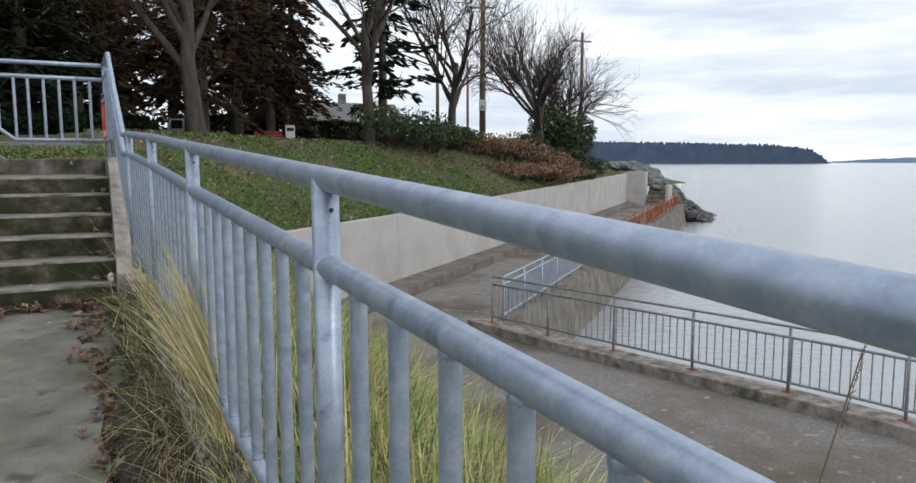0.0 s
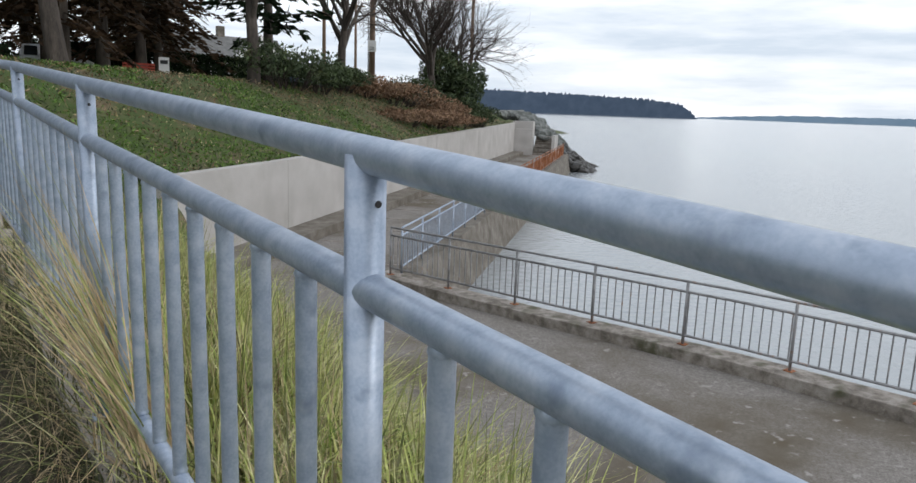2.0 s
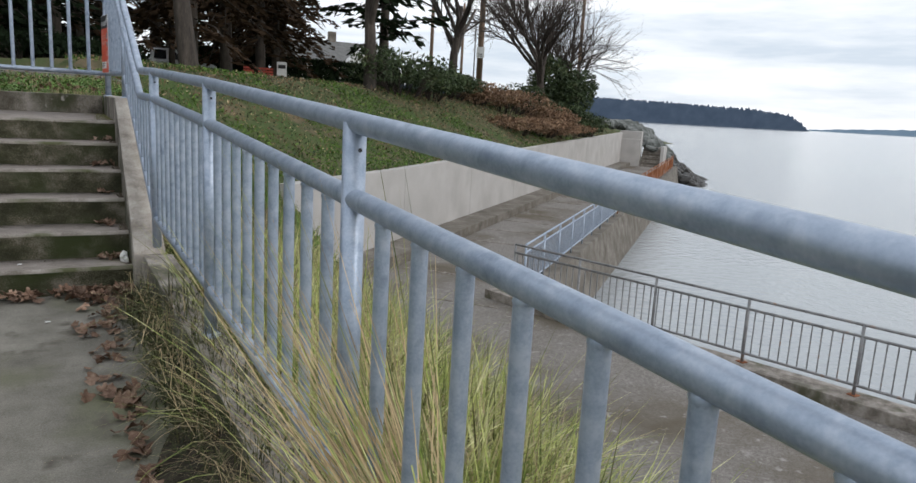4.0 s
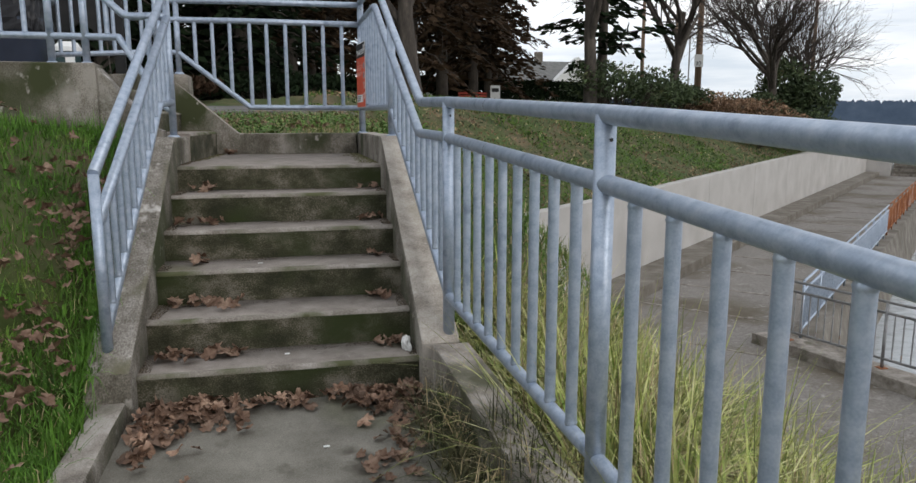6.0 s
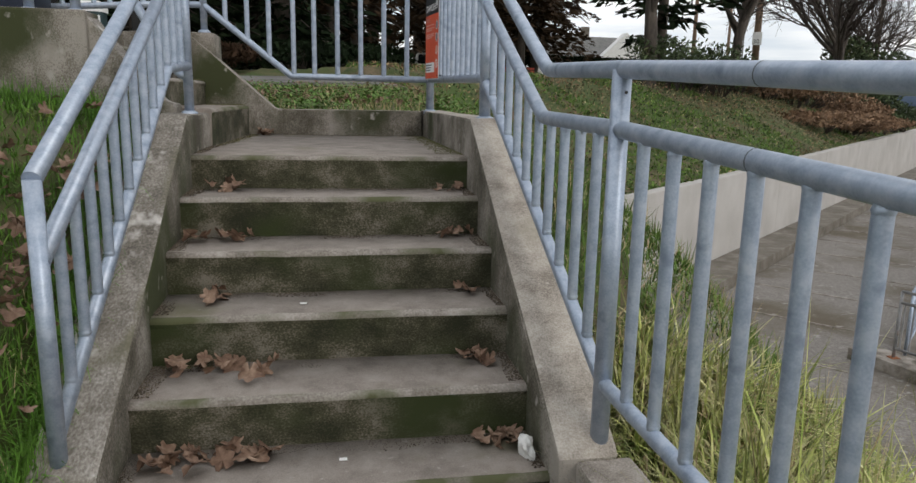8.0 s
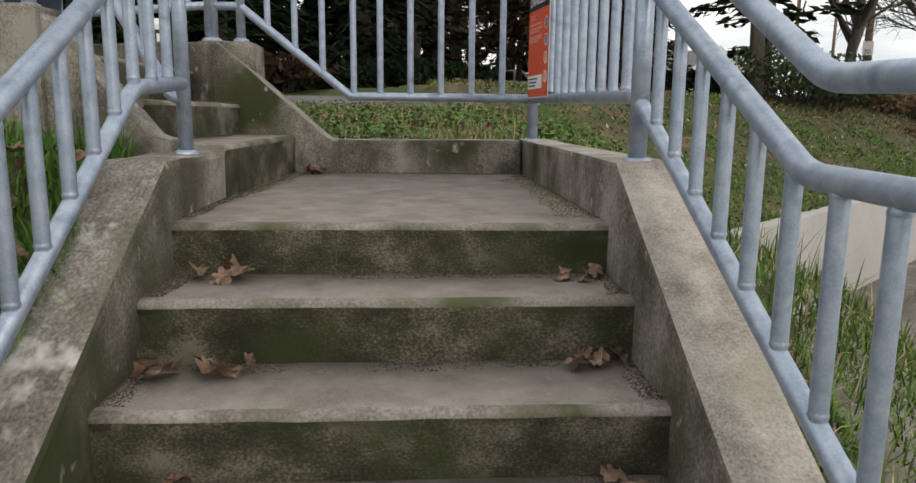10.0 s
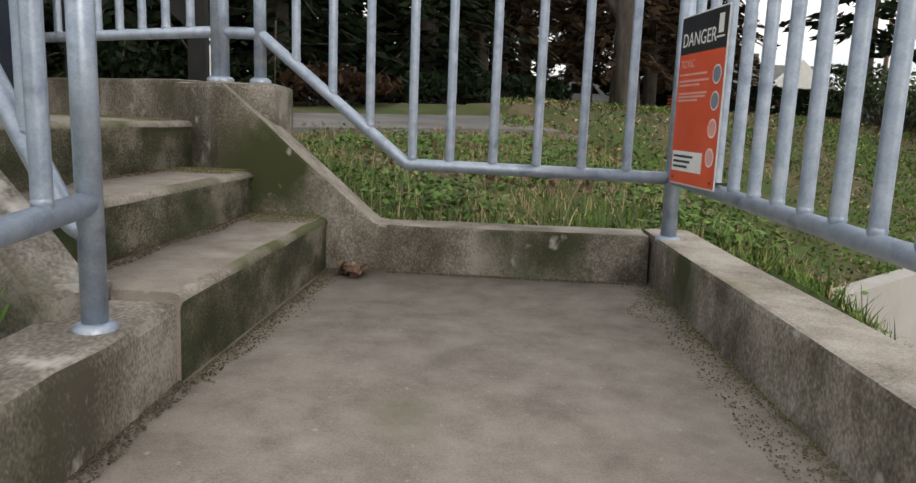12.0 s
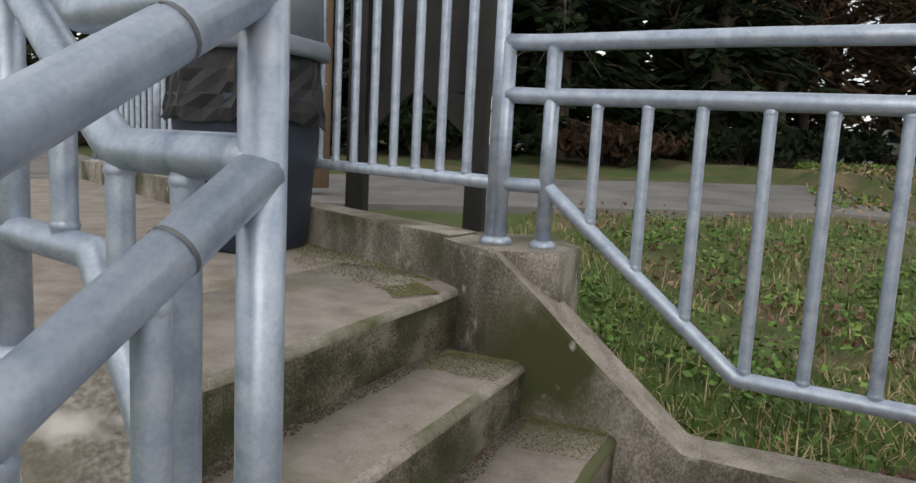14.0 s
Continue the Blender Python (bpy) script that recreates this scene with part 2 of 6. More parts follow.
BLACK = mat("black_painted_wood", [(0.3, (0.008, 0.008, 0.009)), (0.7, (0.02, 0.02, 0.02))], 8, 0.7, 0, 0.2, 60)
RED = mat("orange_red_sign", [(0.3, (0.62, 0.08, 0.03)), (0.7, (0.7, 0.11, 0.045))], 6, 0.5, 0, 0, 40)
SIGNBLACK = mat("black_sign_ink", [(0.3, (0.01, 0.01, 0.012)), (0.7, (0.02, 0.02, 0.022))], 8, 0.5, 0, 0, 60)
WHITE = mat("white_paint", [(0.3, (0.7, 0.7, 0.69)), (0.7, (0.8, 0.8, 0.79))], 4, 0.6, 0, 0, 50)
PINKTEXT = mat("faded_sign_text", [(0.3, (0.66, 0.3, 0.25)), (0.7, (0.74, 0.42, 0.36))], 8, 0.6, 0, 0, 50)
WOODPOLE = mat("weathered_wood_pole", [(0.3, (0.13, 0.085, 0.055)), (0.7, (0.26, 0.18, 0.13))], 4, 0.9, 0, 0.5, 40, stretch=(1, 1, 0.1))
ROOF = mat("grey_shingle_roof", [(0.3, (0.13, 0.13, 0.125)), (0.7, (0.2, 0.2, 0.195))], 3, 0.9, 0, 0.3, 20)
# distance haze is mixed into the blue base colours of the far land
FAR_WOOD_HAZED = mat("haze_blue_wooded_hill", [(0.3, (0.045, 0.068, 0.105)), (0.6, (0.062, 0.088, 0.13)), (0.8, (0.085, 0.11, 0.145))], 0.03, 1.0, 0, 0, 0.3)
FAR_HAZE = mat("haze_tinted_far_shore", [(0.3, (0.16, 0.24, 0.32)), (0.7, (0.2, 0.28, 0.36))], 0.01, 1.0, 0, 0, 0.1)
REDBENCH = mat("red_painted_wood", [(0.3, (0.35, 0.05, 0.03)), (0.7, (0.45, 0.08, 0.05))], 4, 0.7, 0, 0, 40)
ROADSIGN = mat("sign_print", [(0.3, (0.02, 0.02, 0.02)), (0.7, (0.03, 0.03, 0.03))], 8, 0.6, 0, 0, 60)
SPLICE = mat("dark_pipe_joint", [(0.3, (0.1, 0.11, 0.12)), (0.7, (0.16, 0.175, 0.19))], 20, 0.7, 0.2, 0, 60)
CABINET = mat("dark_teal_metal", [(0.3, (0.02, 0.045, 0.05)), (0.7, (0.03, 0.06, 0.065))], 5, 0.5, 0, 0, 40)
FALLEN_PAPER = mat("crumpled_tissue", [(0.3, (0.7, 0.7, 0.68)), (0.7, (0.82, 0.82, 0.8))], 20, 0.9, 0, 0.4, 60)
CONC_LIME = mat("lime_streaked_concrete", [(0.3, (0.1, 0.088, 0.072)), (0.48, (0.2, 0.18, 0.155)), (0.62, (0.32, 0.295, 0.265)), (0.75, (0.46, 0.43, 0.4))], 5.0, 0.92, 0, 0.6, 120, detail=12, grain=0.6, stretch=(1, 0.6, 1), second=((0.13, 0.12, 0.075), 2.8, 0.56, 0.68), third=((0.6, 0.57, 0.54), 9, 0.6, 0.72), crumb=0.72)
LEAFY = mat("green_weed_leaf", [(0.3, (0.05, 0.11, 0.018)), (0.6, (0.11, 0.2, 0.04)), (0.8, (0.2, 0.26, 0.08))], 3.0, 0.7, 0, 0, 20, vary=0.5)
MOSS = mat("damp_green_moss", [(0.3, (0.075, 0.075, 0.028)), (0.55, (0.12, 0.115, 0.05)), (0.75, (0.17, 0.155, 0.085))], 18, 1.0, 0, 0.6, 160, vary=0.3)
GRIT = mat("dark_brown_grit", [(0.3, (0.05, 0.04, 0.028)), (0.55, (0.09, 0.072, 0.052)), (0.75, (0.16, 0.13, 0.1))], 22, 1.0, 0, 0.5, 160, vary=0.5)
# brown soil, its colour lowered to hold the shade of the grass clumps
DIRT = mat("dark_shaded_soil", [(0.3, (0.02, 0.016, 0.01)), (0.5, (0.042, 0.034, 0.022)), (0.7, (0.08, 0.064, 0.044))], 9, 1.0, 0, 0.9, 60, detail=10, grain=0.7, bump_dist=0.02, crumb=0.65)
BANKGRASS = mat("dull_bank_grass_blade", [(0.3, (0.055, 0.11, 0.016)), (0.6, (0.11, 0.19, 0.034)), (0.8, (0.2, 0.2, 0.07))], 1.5, 0.8, 0, 0, 20, vary=0.5)
CARWHITE = mat("white_car_paint", [(0.3, (0.62, 0.64, 0.66)), (0.7, (0.7, 0.72, 0.74))], 2, 0.25, 0, 0, 40)
# cargo bed colour, shared with the reflection painted on the sill
CARDARK = mat("dark_bed_and_reflection", [(0.3, (0.03, 0.032, 0.036)), (0.7, (0.05, 0.052, 0.056))], 2, 0.3, 0, 0, 40)
TYRE = mat("tyre_rubber", [(0.3, (0.012, 0.012, 0.013)), (0.7, (0.025, 0.025, 0.026))], 8, 0.85, 0, 0.2, 60)
CARGLASS = mat("dark_car_glass", [(0.3, (0.015, 0.018, 0.02)), (0.7, (0.02, 0.024, 0.026))], 2, 0.08, 0, 0, 40)

WATER = bpy.data.materials.new("calm_sea_water")
WATER.use_nodes = True
wn = WATER.node_tree
wb = wn.nodes["Principled BSDF"]
wb.inputs["Base Color"].default_value = (0.36, 0.385, 0.4, 1)
wb.inputs["Roughness"].default_value = 0.12
wb.inputs["IOR"].default_value = 1.33
w_geo = wn.nodes.new("ShaderNodeNewGeometry")
w_mp = wn.nodes.new("ShaderNodeMapping")
w_mp.inputs["Scale"].default_value = (1, 1, 1)
w_n = wn.nodes.new("ShaderNodeTexNoise")
w_n.inputs["Scale"].default_value, w_n.inputs["Detail"].default_value = 2.6, 6
w_b = wn.nodes.new("ShaderNodeBump")
w_b.inputs["Strength"].default_value, w_b.inputs["Distance"].default_value = 0.75, 0.09
wn.links.new(w_geo.outputs["Position"], w_mp.inputs["Vector"])
wn.links.new(w_mp.outputs["Vector"], w_n.inputs["Vector"])
wn.links.new(w_n.outputs["Fac"], w_b.inputs["Height"])
wn.links.new(w_b.outputs["Normal"], wb.inputs["Normal"])


# ---- building helpers ----
def part(name, bm, material, parent=None, label="", smooth=False):
    me = bpy.data.meshes.new(name)
    bmesh.ops.recalc_face_normals(bm, faces=bm.faces)
    if smooth:
        for f in bm.faces:
            f.smooth = True
    bm.to_mesh(me)
    bm.free()
    for m in (material if isinstance(material, (list, tuple)) else [material]):
        me.materials.append(m)
    ob = new(name, me)
    if parent:
        ob.parent = parent
    if label:
        ob["label"] = label
    return ob


def share(name, ob, loc, parent, rot=None):
    """Another object on the same mesh."""
    o = new(name, ob.data)
    o.parent = parent
    o.location = loc
    if rot:
        o.rotation_euler = rot
    return o


def thing(name, label, category, group="", kind="", at=(0, 0, 0)):
    e = new(name)
    e.empty_display_size = 0.1
    e.location = at
    return tagged(e, label, category, group, kind)


def tube(bm, pts, r, seg=12, caps=True):
    """A pipe along a polyline, mitred at its bends."""
    pts = [Vector(p) for p in pts]
    rings = []
    up = Vector((0, 0, 1))
    d0 = (pts[1] - pts[0]).normalized()
    side = d0.cross(up)
    if side.length < 0.05:
        side = d0.cross(Vector((1, 0, 0)))
    side.normalize()
    for i, p in enumerate(pts):
        a = (pts[i] - pts[i - 1]).normalized() if i else (pts[1] - pts[0]).normalized()
        b = (pts[i + 1] - pts[i]).normalized() if i < len(pts) - 1 else a
        t = (a + b).normalized()
        side = (side - t * side.dot(t)).normalized()
        v = t.cross(side)
        k = 1 / max(0.5, t.dot(a))
        rr = r[i] if isinstance(r, (list, tuple)) else r
        bend = (b - a)
        ring = []
        for j in range(seg):
            an = 2 * math.pi * j / seg
            off = side * math.cos(an) * rr + v * math.sin(an) * rr
            if bend.length > 1e-4:
                bn = (bend - t * bend.dot(t)).normalized()
                off += bn * off.dot(bn) * (k - 1)
            ring.append(bm.verts.new(p + off))
        rings.append(ring)
    for ra, rb in zip(rings, rings[1:]):
        for j in range(seg):
            bm.faces.new((ra[j], ra[(j + 1) % seg], rb[(j + 1) % seg], rb[j])).smooth = True
    if caps:
        bm.faces.new(rings[0][::-1])
        bm.faces.new(rings[-1])
    return rings


def bends(pts, r=0.07, n=4):
    """The polyline with its corners rounded."""
    pts = [Vector(p) for p in pts]
    out = [pts[0]]
    for a, b, c in zip(pts, pts[1:], pts[2:]):
        da, dc = (a - b), (c - b)
        q = min(r, da.length * 0.45, dc.length * 0.45)
        p0, p1 = b + da.normalized() * q, b + dc.normalized() * q
        for i in range(n + 1):
            s = i / n
            out.append(p0 * (1 - s) ** 2 + b * 2 * s * (1 - s) + p1 * s * s)
    out.append(pts[-1])
    return out


def box(bm, x0, y0, z0, x1, y1, z1, bev=0.0):
    b = bmesh.new()
    bmesh.ops.create_cube(b, size=1)
    for v in b.verts:
        v.co = Vector((x0 + (v.co.x + 0.5) * (x1 - x0), y0 + (v.co.y + 0.5) * (y1 - y0), z0 + (v.co.z + 0.5) * (z1 - z0)))
    if bev:
        bmesh.ops.bevel(b, geom=b.edges[:], offset=bev, segments=2, profile=0.6, affect="EDGES")
    me = bpy.data.meshes.new("t")
    b.to_mesh(me)
    b.free()
    bm.from_mesh(me)
    bpy.data.meshes.remove(me)


def loft(rings, bev=0.0, wobble=0.0, cuts=0):
    """A closed solid through rings of equal length."""
    bm = bmesh.new()
    rs = [[bm.verts.new(p) for p in r] for r in rings]
    n = len(rs[0])
    for a, b in zip(rs, rs[1:]):
        for j in range(n):
            bm.faces.new((a[j], a[(j + 1) % n], b[(j + 1) % n], b[j]))
    bm.faces.new(rs[0][::-1])
    bm.faces.new(rs[-1])
    bmesh.ops.recalc_face_normals(bm, faces=bm.faces)
    if bev:
        es = [e for e in bm.edges if len(e.link_faces) == 2 and e.calc_face_angle(0) > 0.25]
        bmesh.ops.bevel(bm, geom=es, offset=bev, segments=2, profile=0.6, affect="EDGES")
    if cuts:
        bmesh.ops.subdivide_edges(bm, edges=[e for e in bm.edges if e.calc_length() > 0.12], cuts=cuts, use_grid_fill=True)
    if wobble:
        for v in bm.verts:
            v.co += Vector(noise.noise_vector(v.co * 5)) * wobble
    return bm


def prism(profile, a, b, axis="z"):
    """Rings of an extruded outline: along z the outline is (x, y); along x it is (y, z); along y it is (x, z)."""
    if axis == "z":
        return [[(p[0], p[1], h) for p in profile] for h in (a, b)]
    if axis == "x":
        return [[(h, p[0], p[1]) for p in profile] for h in (a, b)]
    return [[(p[0], h, p[1]) for p in profile] for h in (a, b)]


def lerp(a, b, t):
    return a + (b - a) * t


def smooth01(t):
    t = max(0.0, min(1.0, t))
    return t * t * (3 - 2 * t)


def interp(v, table):
    if v <= table[0][0]:
        return table[0][1]
    for (a, p), (b, q) in zip(table, table[1:]):
        if v <= b:
            return lerp(p, q, (v - a) / (b - a))
    return table[-1][1]


# ---- plan ----
def path_z(y):
    return interp(y, [(-30, -1.6), (-7.2, -0.3), (-3.43, -0.1), (-1.66, -0.035)])


def rail_x(y):
    return interp(y, [(-30, 1.6), (-7.21, 0.954), (-5.28, 0.901), (-3.43, 0.858), (-1.66, 0.795), (0.05, 0.735), (1.89, 0.685)])


WALL_A, WALL_D = Vector((7.9, 11.14)), Vector((0.7495, 0.662))
WALL_N = Vector((0.662, -0.7495))
LOW_Z, SEA_Z = -2.75, -4.3
WALL_END = 49.0


def foot_line(y):
    """x of the foot of the bank below the guard rail."""
    return interp(y, [(-30, 4.6), (-8, 5.0), (-3, 5.2), (2, 5.2), (7.5, 4.5)])


def upland(x, y):
    """Height of the park above the bank."""
    far = math.hypot(x + 1, y - 2)
    return 1.66 + 0.36 * smooth01((far - 2) / 7) + 0.08 * smooth01((far - 9) / 22) + 0.6 * smooth01((far - 40) / 60)


def ground_z(x, y):
    p = Vector((x, y))
    u, s = (p - WALL_A).dot(WALL_D), (p - WALL_A).dot(WALL_N)
    up = upland(x, y)
    # under the stairs and the platform
    if -1.95 < x < 0.66 and -1.7 < y < 2.1 and not (x < -0.98 and y < 0.44):
        return 0.0 if y < 0.3 else 0.55
    if x < -1.2 and 0.44 <= y < 2.25 - (x + 1.38) * 0.515:
        return 1.45
    # beside the stairs and the path
    if y < 0.45 and x < -0.6:
        edge = path_z(min(y, -1.56)) + 0.1 + interp(y, [(-2.2, 0.0), (-1.6, 0.17), (0.02, 1.12), (0.4, 1.2)])
        t = smooth01((-0.9 - x) / (2.6 if y < -1.5 else 1.5))
        high = lerp(max(edge, 1.1), max(edge, 1.42), smooth01((y + 2.5) / 2.5))
        return lerp(edge, high, t)
    if x < 0.95 and y < 2.0:
        return path_z(min(y, -1.56)) - 0.35
    # seaward of the park
    if y <= 2.0:
        top = path_z(min(y, -1.56)) - 0.02 + smooth01((y + 1.7) / 2.2) * 1.0
        t = (x - 0.95) / (foot_line(y) - 0.95)
        return lerp(top, LOW_Z, smooth01(t) ** 1.15) if t < 1.0 else LOW_Z - 0.12
    # behind the landing: from the lawn down to the pale wall or the walkway
    wall_top = -0.5 + 0.012 * max(0, u)
    if u > -4.6:
        w = -s - 0.25
        if w < 0:
            return LOW_Z - 0.12
        W = interp(u, [(-4.6, 5.5), (4, 6.0), (20, 6.0), (50, 6)])
        z = lerp(wall_top, up, smooth01(w / W) ** 0.9)
    else:
        t = (x - 0.9) / (foot_line(y) - 0.9)
        base = lerp(LOW_Z, -0.9, smooth01((y - 3) / 5))
        if t > 1.0:
            return LOW_Z - 0.12
        z = lerp(min(up, 1.2 + 0.05 * (y - 2)), base, smooth01(t))
    if y < 10:
        z = min(z, lerp(1.15, 2.06, smooth01((y - 1.9) / 6)))
    return z


def surf_z(x, y):
    """The ground with its small unevenness."""
    z = ground_z(x, y)
    if z > -2.5 and (x < -0.9 or x > 0.9 or y > 2.2):
        k = 0.4 if -4 < x < 5 and -9 < y < 5 else 1.0
        z += k * (0.05 * noise.noise(Vector((x * 1.3, y * 1.3, 0))) + 0.03 * noise.noise(Vector((x * 4, y * 4, 3))))
    return z


# ---- ground, sea, distance ----
def axis_steps(parts_):
    out = []
    for a, b, st in parts_:
        n = max(1, int(round((b - a) / st)))
        out += [a + (b - a) * i / n for i in range(n)]
    return out + [parts_[-1][1]]


gx = axis_steps([(-400, -100, 60), (-100, -30, 10), (-30, -6, 1.5), (-6, 6, 0.3), (6, 30, 1.0), (30, 70, 2.0), (70, 160, 10)])
gy = axis_steps([(-120, -30, 15), (-30, -12, 2), (-12, 4, 0.3), (4, 14, 0.5), (14, 50, 1.2), (50, 120, 6), (120, 500, 60)])
verts, faces = [], []
for yv in gy:
    for xv in gx:
        z = surf_z(xv, yv)
        p = Vector((xv, yv))
        u, s = (p - WALL_A).dot(WALL_D), (p - WALL_A).dot(WALL_N)
        seaward = s > 3.4 or (yv < 9 and xv > 8.7 - 0.27 * yv)
        if u > WALL_END + 1:
            z = lerp(z, SEA_Z - 1.5, max(smooth01((s + 9) / 9), smooth01((u - 54) / 10) * smooth01((s + 44) / 14)))
        elif seaward:
            z = SEA_Z - 1.5
        if -4.6 < u < WALL_END + 2 and 0 <= -s < 1.7 and yv > 3:
            z = LOW_Z - 0.2
        verts.append((xv, yv, z))
nx = len(gx)
for j in range(len(gy) - 1):
    for i in range(nx - 1):
        a = j * nx + i
        faces.append((a, a + 1, a + nx + 1, a + nx))
# the foot of the bank, laid along the wall
cols = [0.22, 0.4, 0.7, 1.0, 1.4, 1.8, 2.3, 2.9, 3.5]
n_u = 110
base_i = len(verts)
for i in range(n_u + 1):
    u = -4.55 + (WALL_END + 6.05) * i / n_u
    for v in cols:
        q = WALL_A + WALL_D * u - WALL_N * v
        z = ground_z(q.x, q.y) + 0.05 * noise.noise(Vector((q.x * 1.3, q.y * 1.3, 0)))
        z = max(z, -0.6) if u > -4.6 else z
        verts.append((q.x, q.y, z + 0.03 - (0.35 if v > 3.2 else 0)))
for i in range(n_u):
    for k in range(len(cols) - 1):
        a = base_i + i * len(cols) + k
        faces.append((a, a + len(cols), a + len(cols) + 1, a + 1))
me = bpy.data.meshes.new("ground")
me.from_pydata(verts, [], faces)
me.polygons.foreach_set("use_smooth", [True] * len(faces))
me.materials.append(SOIL)
ground = tagged(new("ground", me), "grassy park ground and rough bank with patches of bare soil", "ground", kind="structure")

bm = bmesh.new()
vs = [bm.verts.new(p) for p in ((2, -3000, SEA_Z), (6000, -3000, SEA_Z), (6000, 6000, SEA_Z), (2, 6000, SEA_Z))]
bm.faces.new(vs)
tagged(part("water", bm, WATER), "calm pale grey sea reflecting the overcast sky", "sea", kind="structure")


def ridge(name, label, az0, az1, dist, heights, material, seed, tree=0.0):
    """A far shore as a low solid ridge on an arc round the bay. heights: (0..1, metres)."""
    bm = bmesh.new()
    n = 260
    tops, bots, backs = [], [], []
    for i in range(n + 1):
        t = i / n
        a = radians(lerp(az0, az1, t))
        h = interp(t, heights)
        if h > 1:
            h += tree * (noise.noise(Vector((i * 0.45, seed, 0))) + 0.6 * noise.noise(Vector((i * 1.3, seed, 5))))
        h = max(0.4, h)
        d = Vector((math.sin(a), math.cos(a), 0))
        bots.append(bm.verts.new(d * dist + Vector((0, 0, SEA_Z - 1))))
        tops.append(bm.verts.new(d * (dist + h * 0.6) + Vector((0, 0, SEA_Z + h))))
        backs.append(bm.verts.new(d * (dist + 260) + Vector((0, 0, SEA_Z - 1))))
    for i in range(n):
        bm.faces.new((bots[i], bots[i + 1], tops[i + 1], tops[i]))
        bm.faces.new((tops[i], tops[i + 1], backs[i + 1], backs[i]))
    return tagged(part(name, bm, material), label, "headland", kind="structure")


ridge("backdrop_headland", "dark wooded headland across the bay", 36, 54.4, 2400, [(0, 75), (0.45, 68), (0.8, 58), (0.93, 44), (0.975, 20), (1, 1)], FAR_WOOD_HAZED, 1, 9)
ridge("backdrop_far_shore", "low shore on the horizon, coloured blue for haze", 54, 110, 4200, [(0, 4), (0.05, 18), (0.12, 32), (0.3, 38), (0.7, 30), (1, 26)], FAR_HAZE, 2, 4)
ridge("backdrop_wooded_hill", "dark wooded hill beyond the park", -80, 37, 420, [(0, 30), (0.6, 26), (0.85, 22), (1, 14)], FAR_WOOD_HAZED, 3, 4)

# ---- lower walkway by the sea ----


def fence_x(y):
    return interp(y, [(-40, 18.2), (-1.76, 10.74), (-0.09, 10.3), (1.56, 9.79), (3.34, 9.33), (6.1, 8.66)])


walk_low = tagged(thing("lower_walkway", "", "", kind="structure"), "gravel strewn lower walkway along the sea", "walkway")
bm = bmesh.new()
outline = [(2.5, -30), (fence_x(-30) + 0.1, -30), (fence_x(-1.76) + 0.1, -1.76), (fence_x(6.1) + 0.1, 5.4)]
e1 = WALL_A + WALL_D * (WALL_END + 2) + WALL_N * 4.95
e0 = WALL_A + WALL_D * -2.4 + WALL_N * 4.95
w1 = WALL_A + WALL_D * (WALL_END + 2) - WALL_N * 0.2
w0 = WALL_A + WALL_D * -5.2 - WALL_N * 0.2
outline += [tuple(e0), tuple(e1), tuple(w1), tuple(w0), (2.8, 5.5)]
for rings in [prism(outline, LOW_Z - 0.6, LOW_Z)]:
    bm = loft(rings)
part("paving", bm, GRAVEL, walk_low)
# seawall faces down into the water
bm = loft([[(x, y, SEA_Z - 1.5), (x + 0.45, y, SEA_Z - 1.5), (x + 0.3, y, LOW_Z - 0.02), (x, y, LOW_Z - 0.02)] for x, y in ((fence_x(-30) - 0.05, -30), (fence_x(-1.76) - 0.05, -1.76), (fence_x(6.1) - 0.05, 6.1))])
part("seawall", bm, CONC_DARK, walk_low)
rings = []
for u in (-2.6, 16, 32, WALL_END + 2):
    q = WALL_A + WALL_D * u + WALL_N * 4.5
    o = WALL_N
    rings.append([(q.x, q.y, SEA_Z - 1.5), (q.x + o.x * 1.0, q.y + o.y * 1.0, SEA_Z - 1.5), (q.x + o.x * 0.45, q.y + o.y * 0.45, LOW_Z + 0.12), (q.x, q.y, LOW_Z + 0.12)])
part("seawall", loft(rings), CONC_DARK, walk_low)
# kerb under the near fence
ys = [-30, -12, -1.76, -0.09, 1.56, 3.34, 6.3]
bm = loft([[(fence_x(y) - 0.3, y, LOW_Z - 0.1), (fence_x(y) + 0.25, y, LOW_Z - 0.1), (fence_x(y) + 0.25, y, LOW_Z + 0.2), (fence_x(y) - 0.3, y, LOW_Z + 0.2)] for y in ys], bev=0.02)
part("kerb", bm, CONC, walk_low)
# the step along the pale wall
rings = []
for u in (-4.6, 10, 30, WALL_END):
    a, b = WALL_A + WALL_D * u, WALL_A + WALL_D * u + WALL_N * 0.95
    rings.append([(a.x, a.y, LOW_Z - 0.1), (b.x, b.y, LOW_Z - 0.1), (b.x, b.y, LOW_Z + 0.3), (a.x, a.y, LOW_Z + 0.3)])
part("ledge", loft(rings, bev=0.02), CONC_DARK, walk_low)

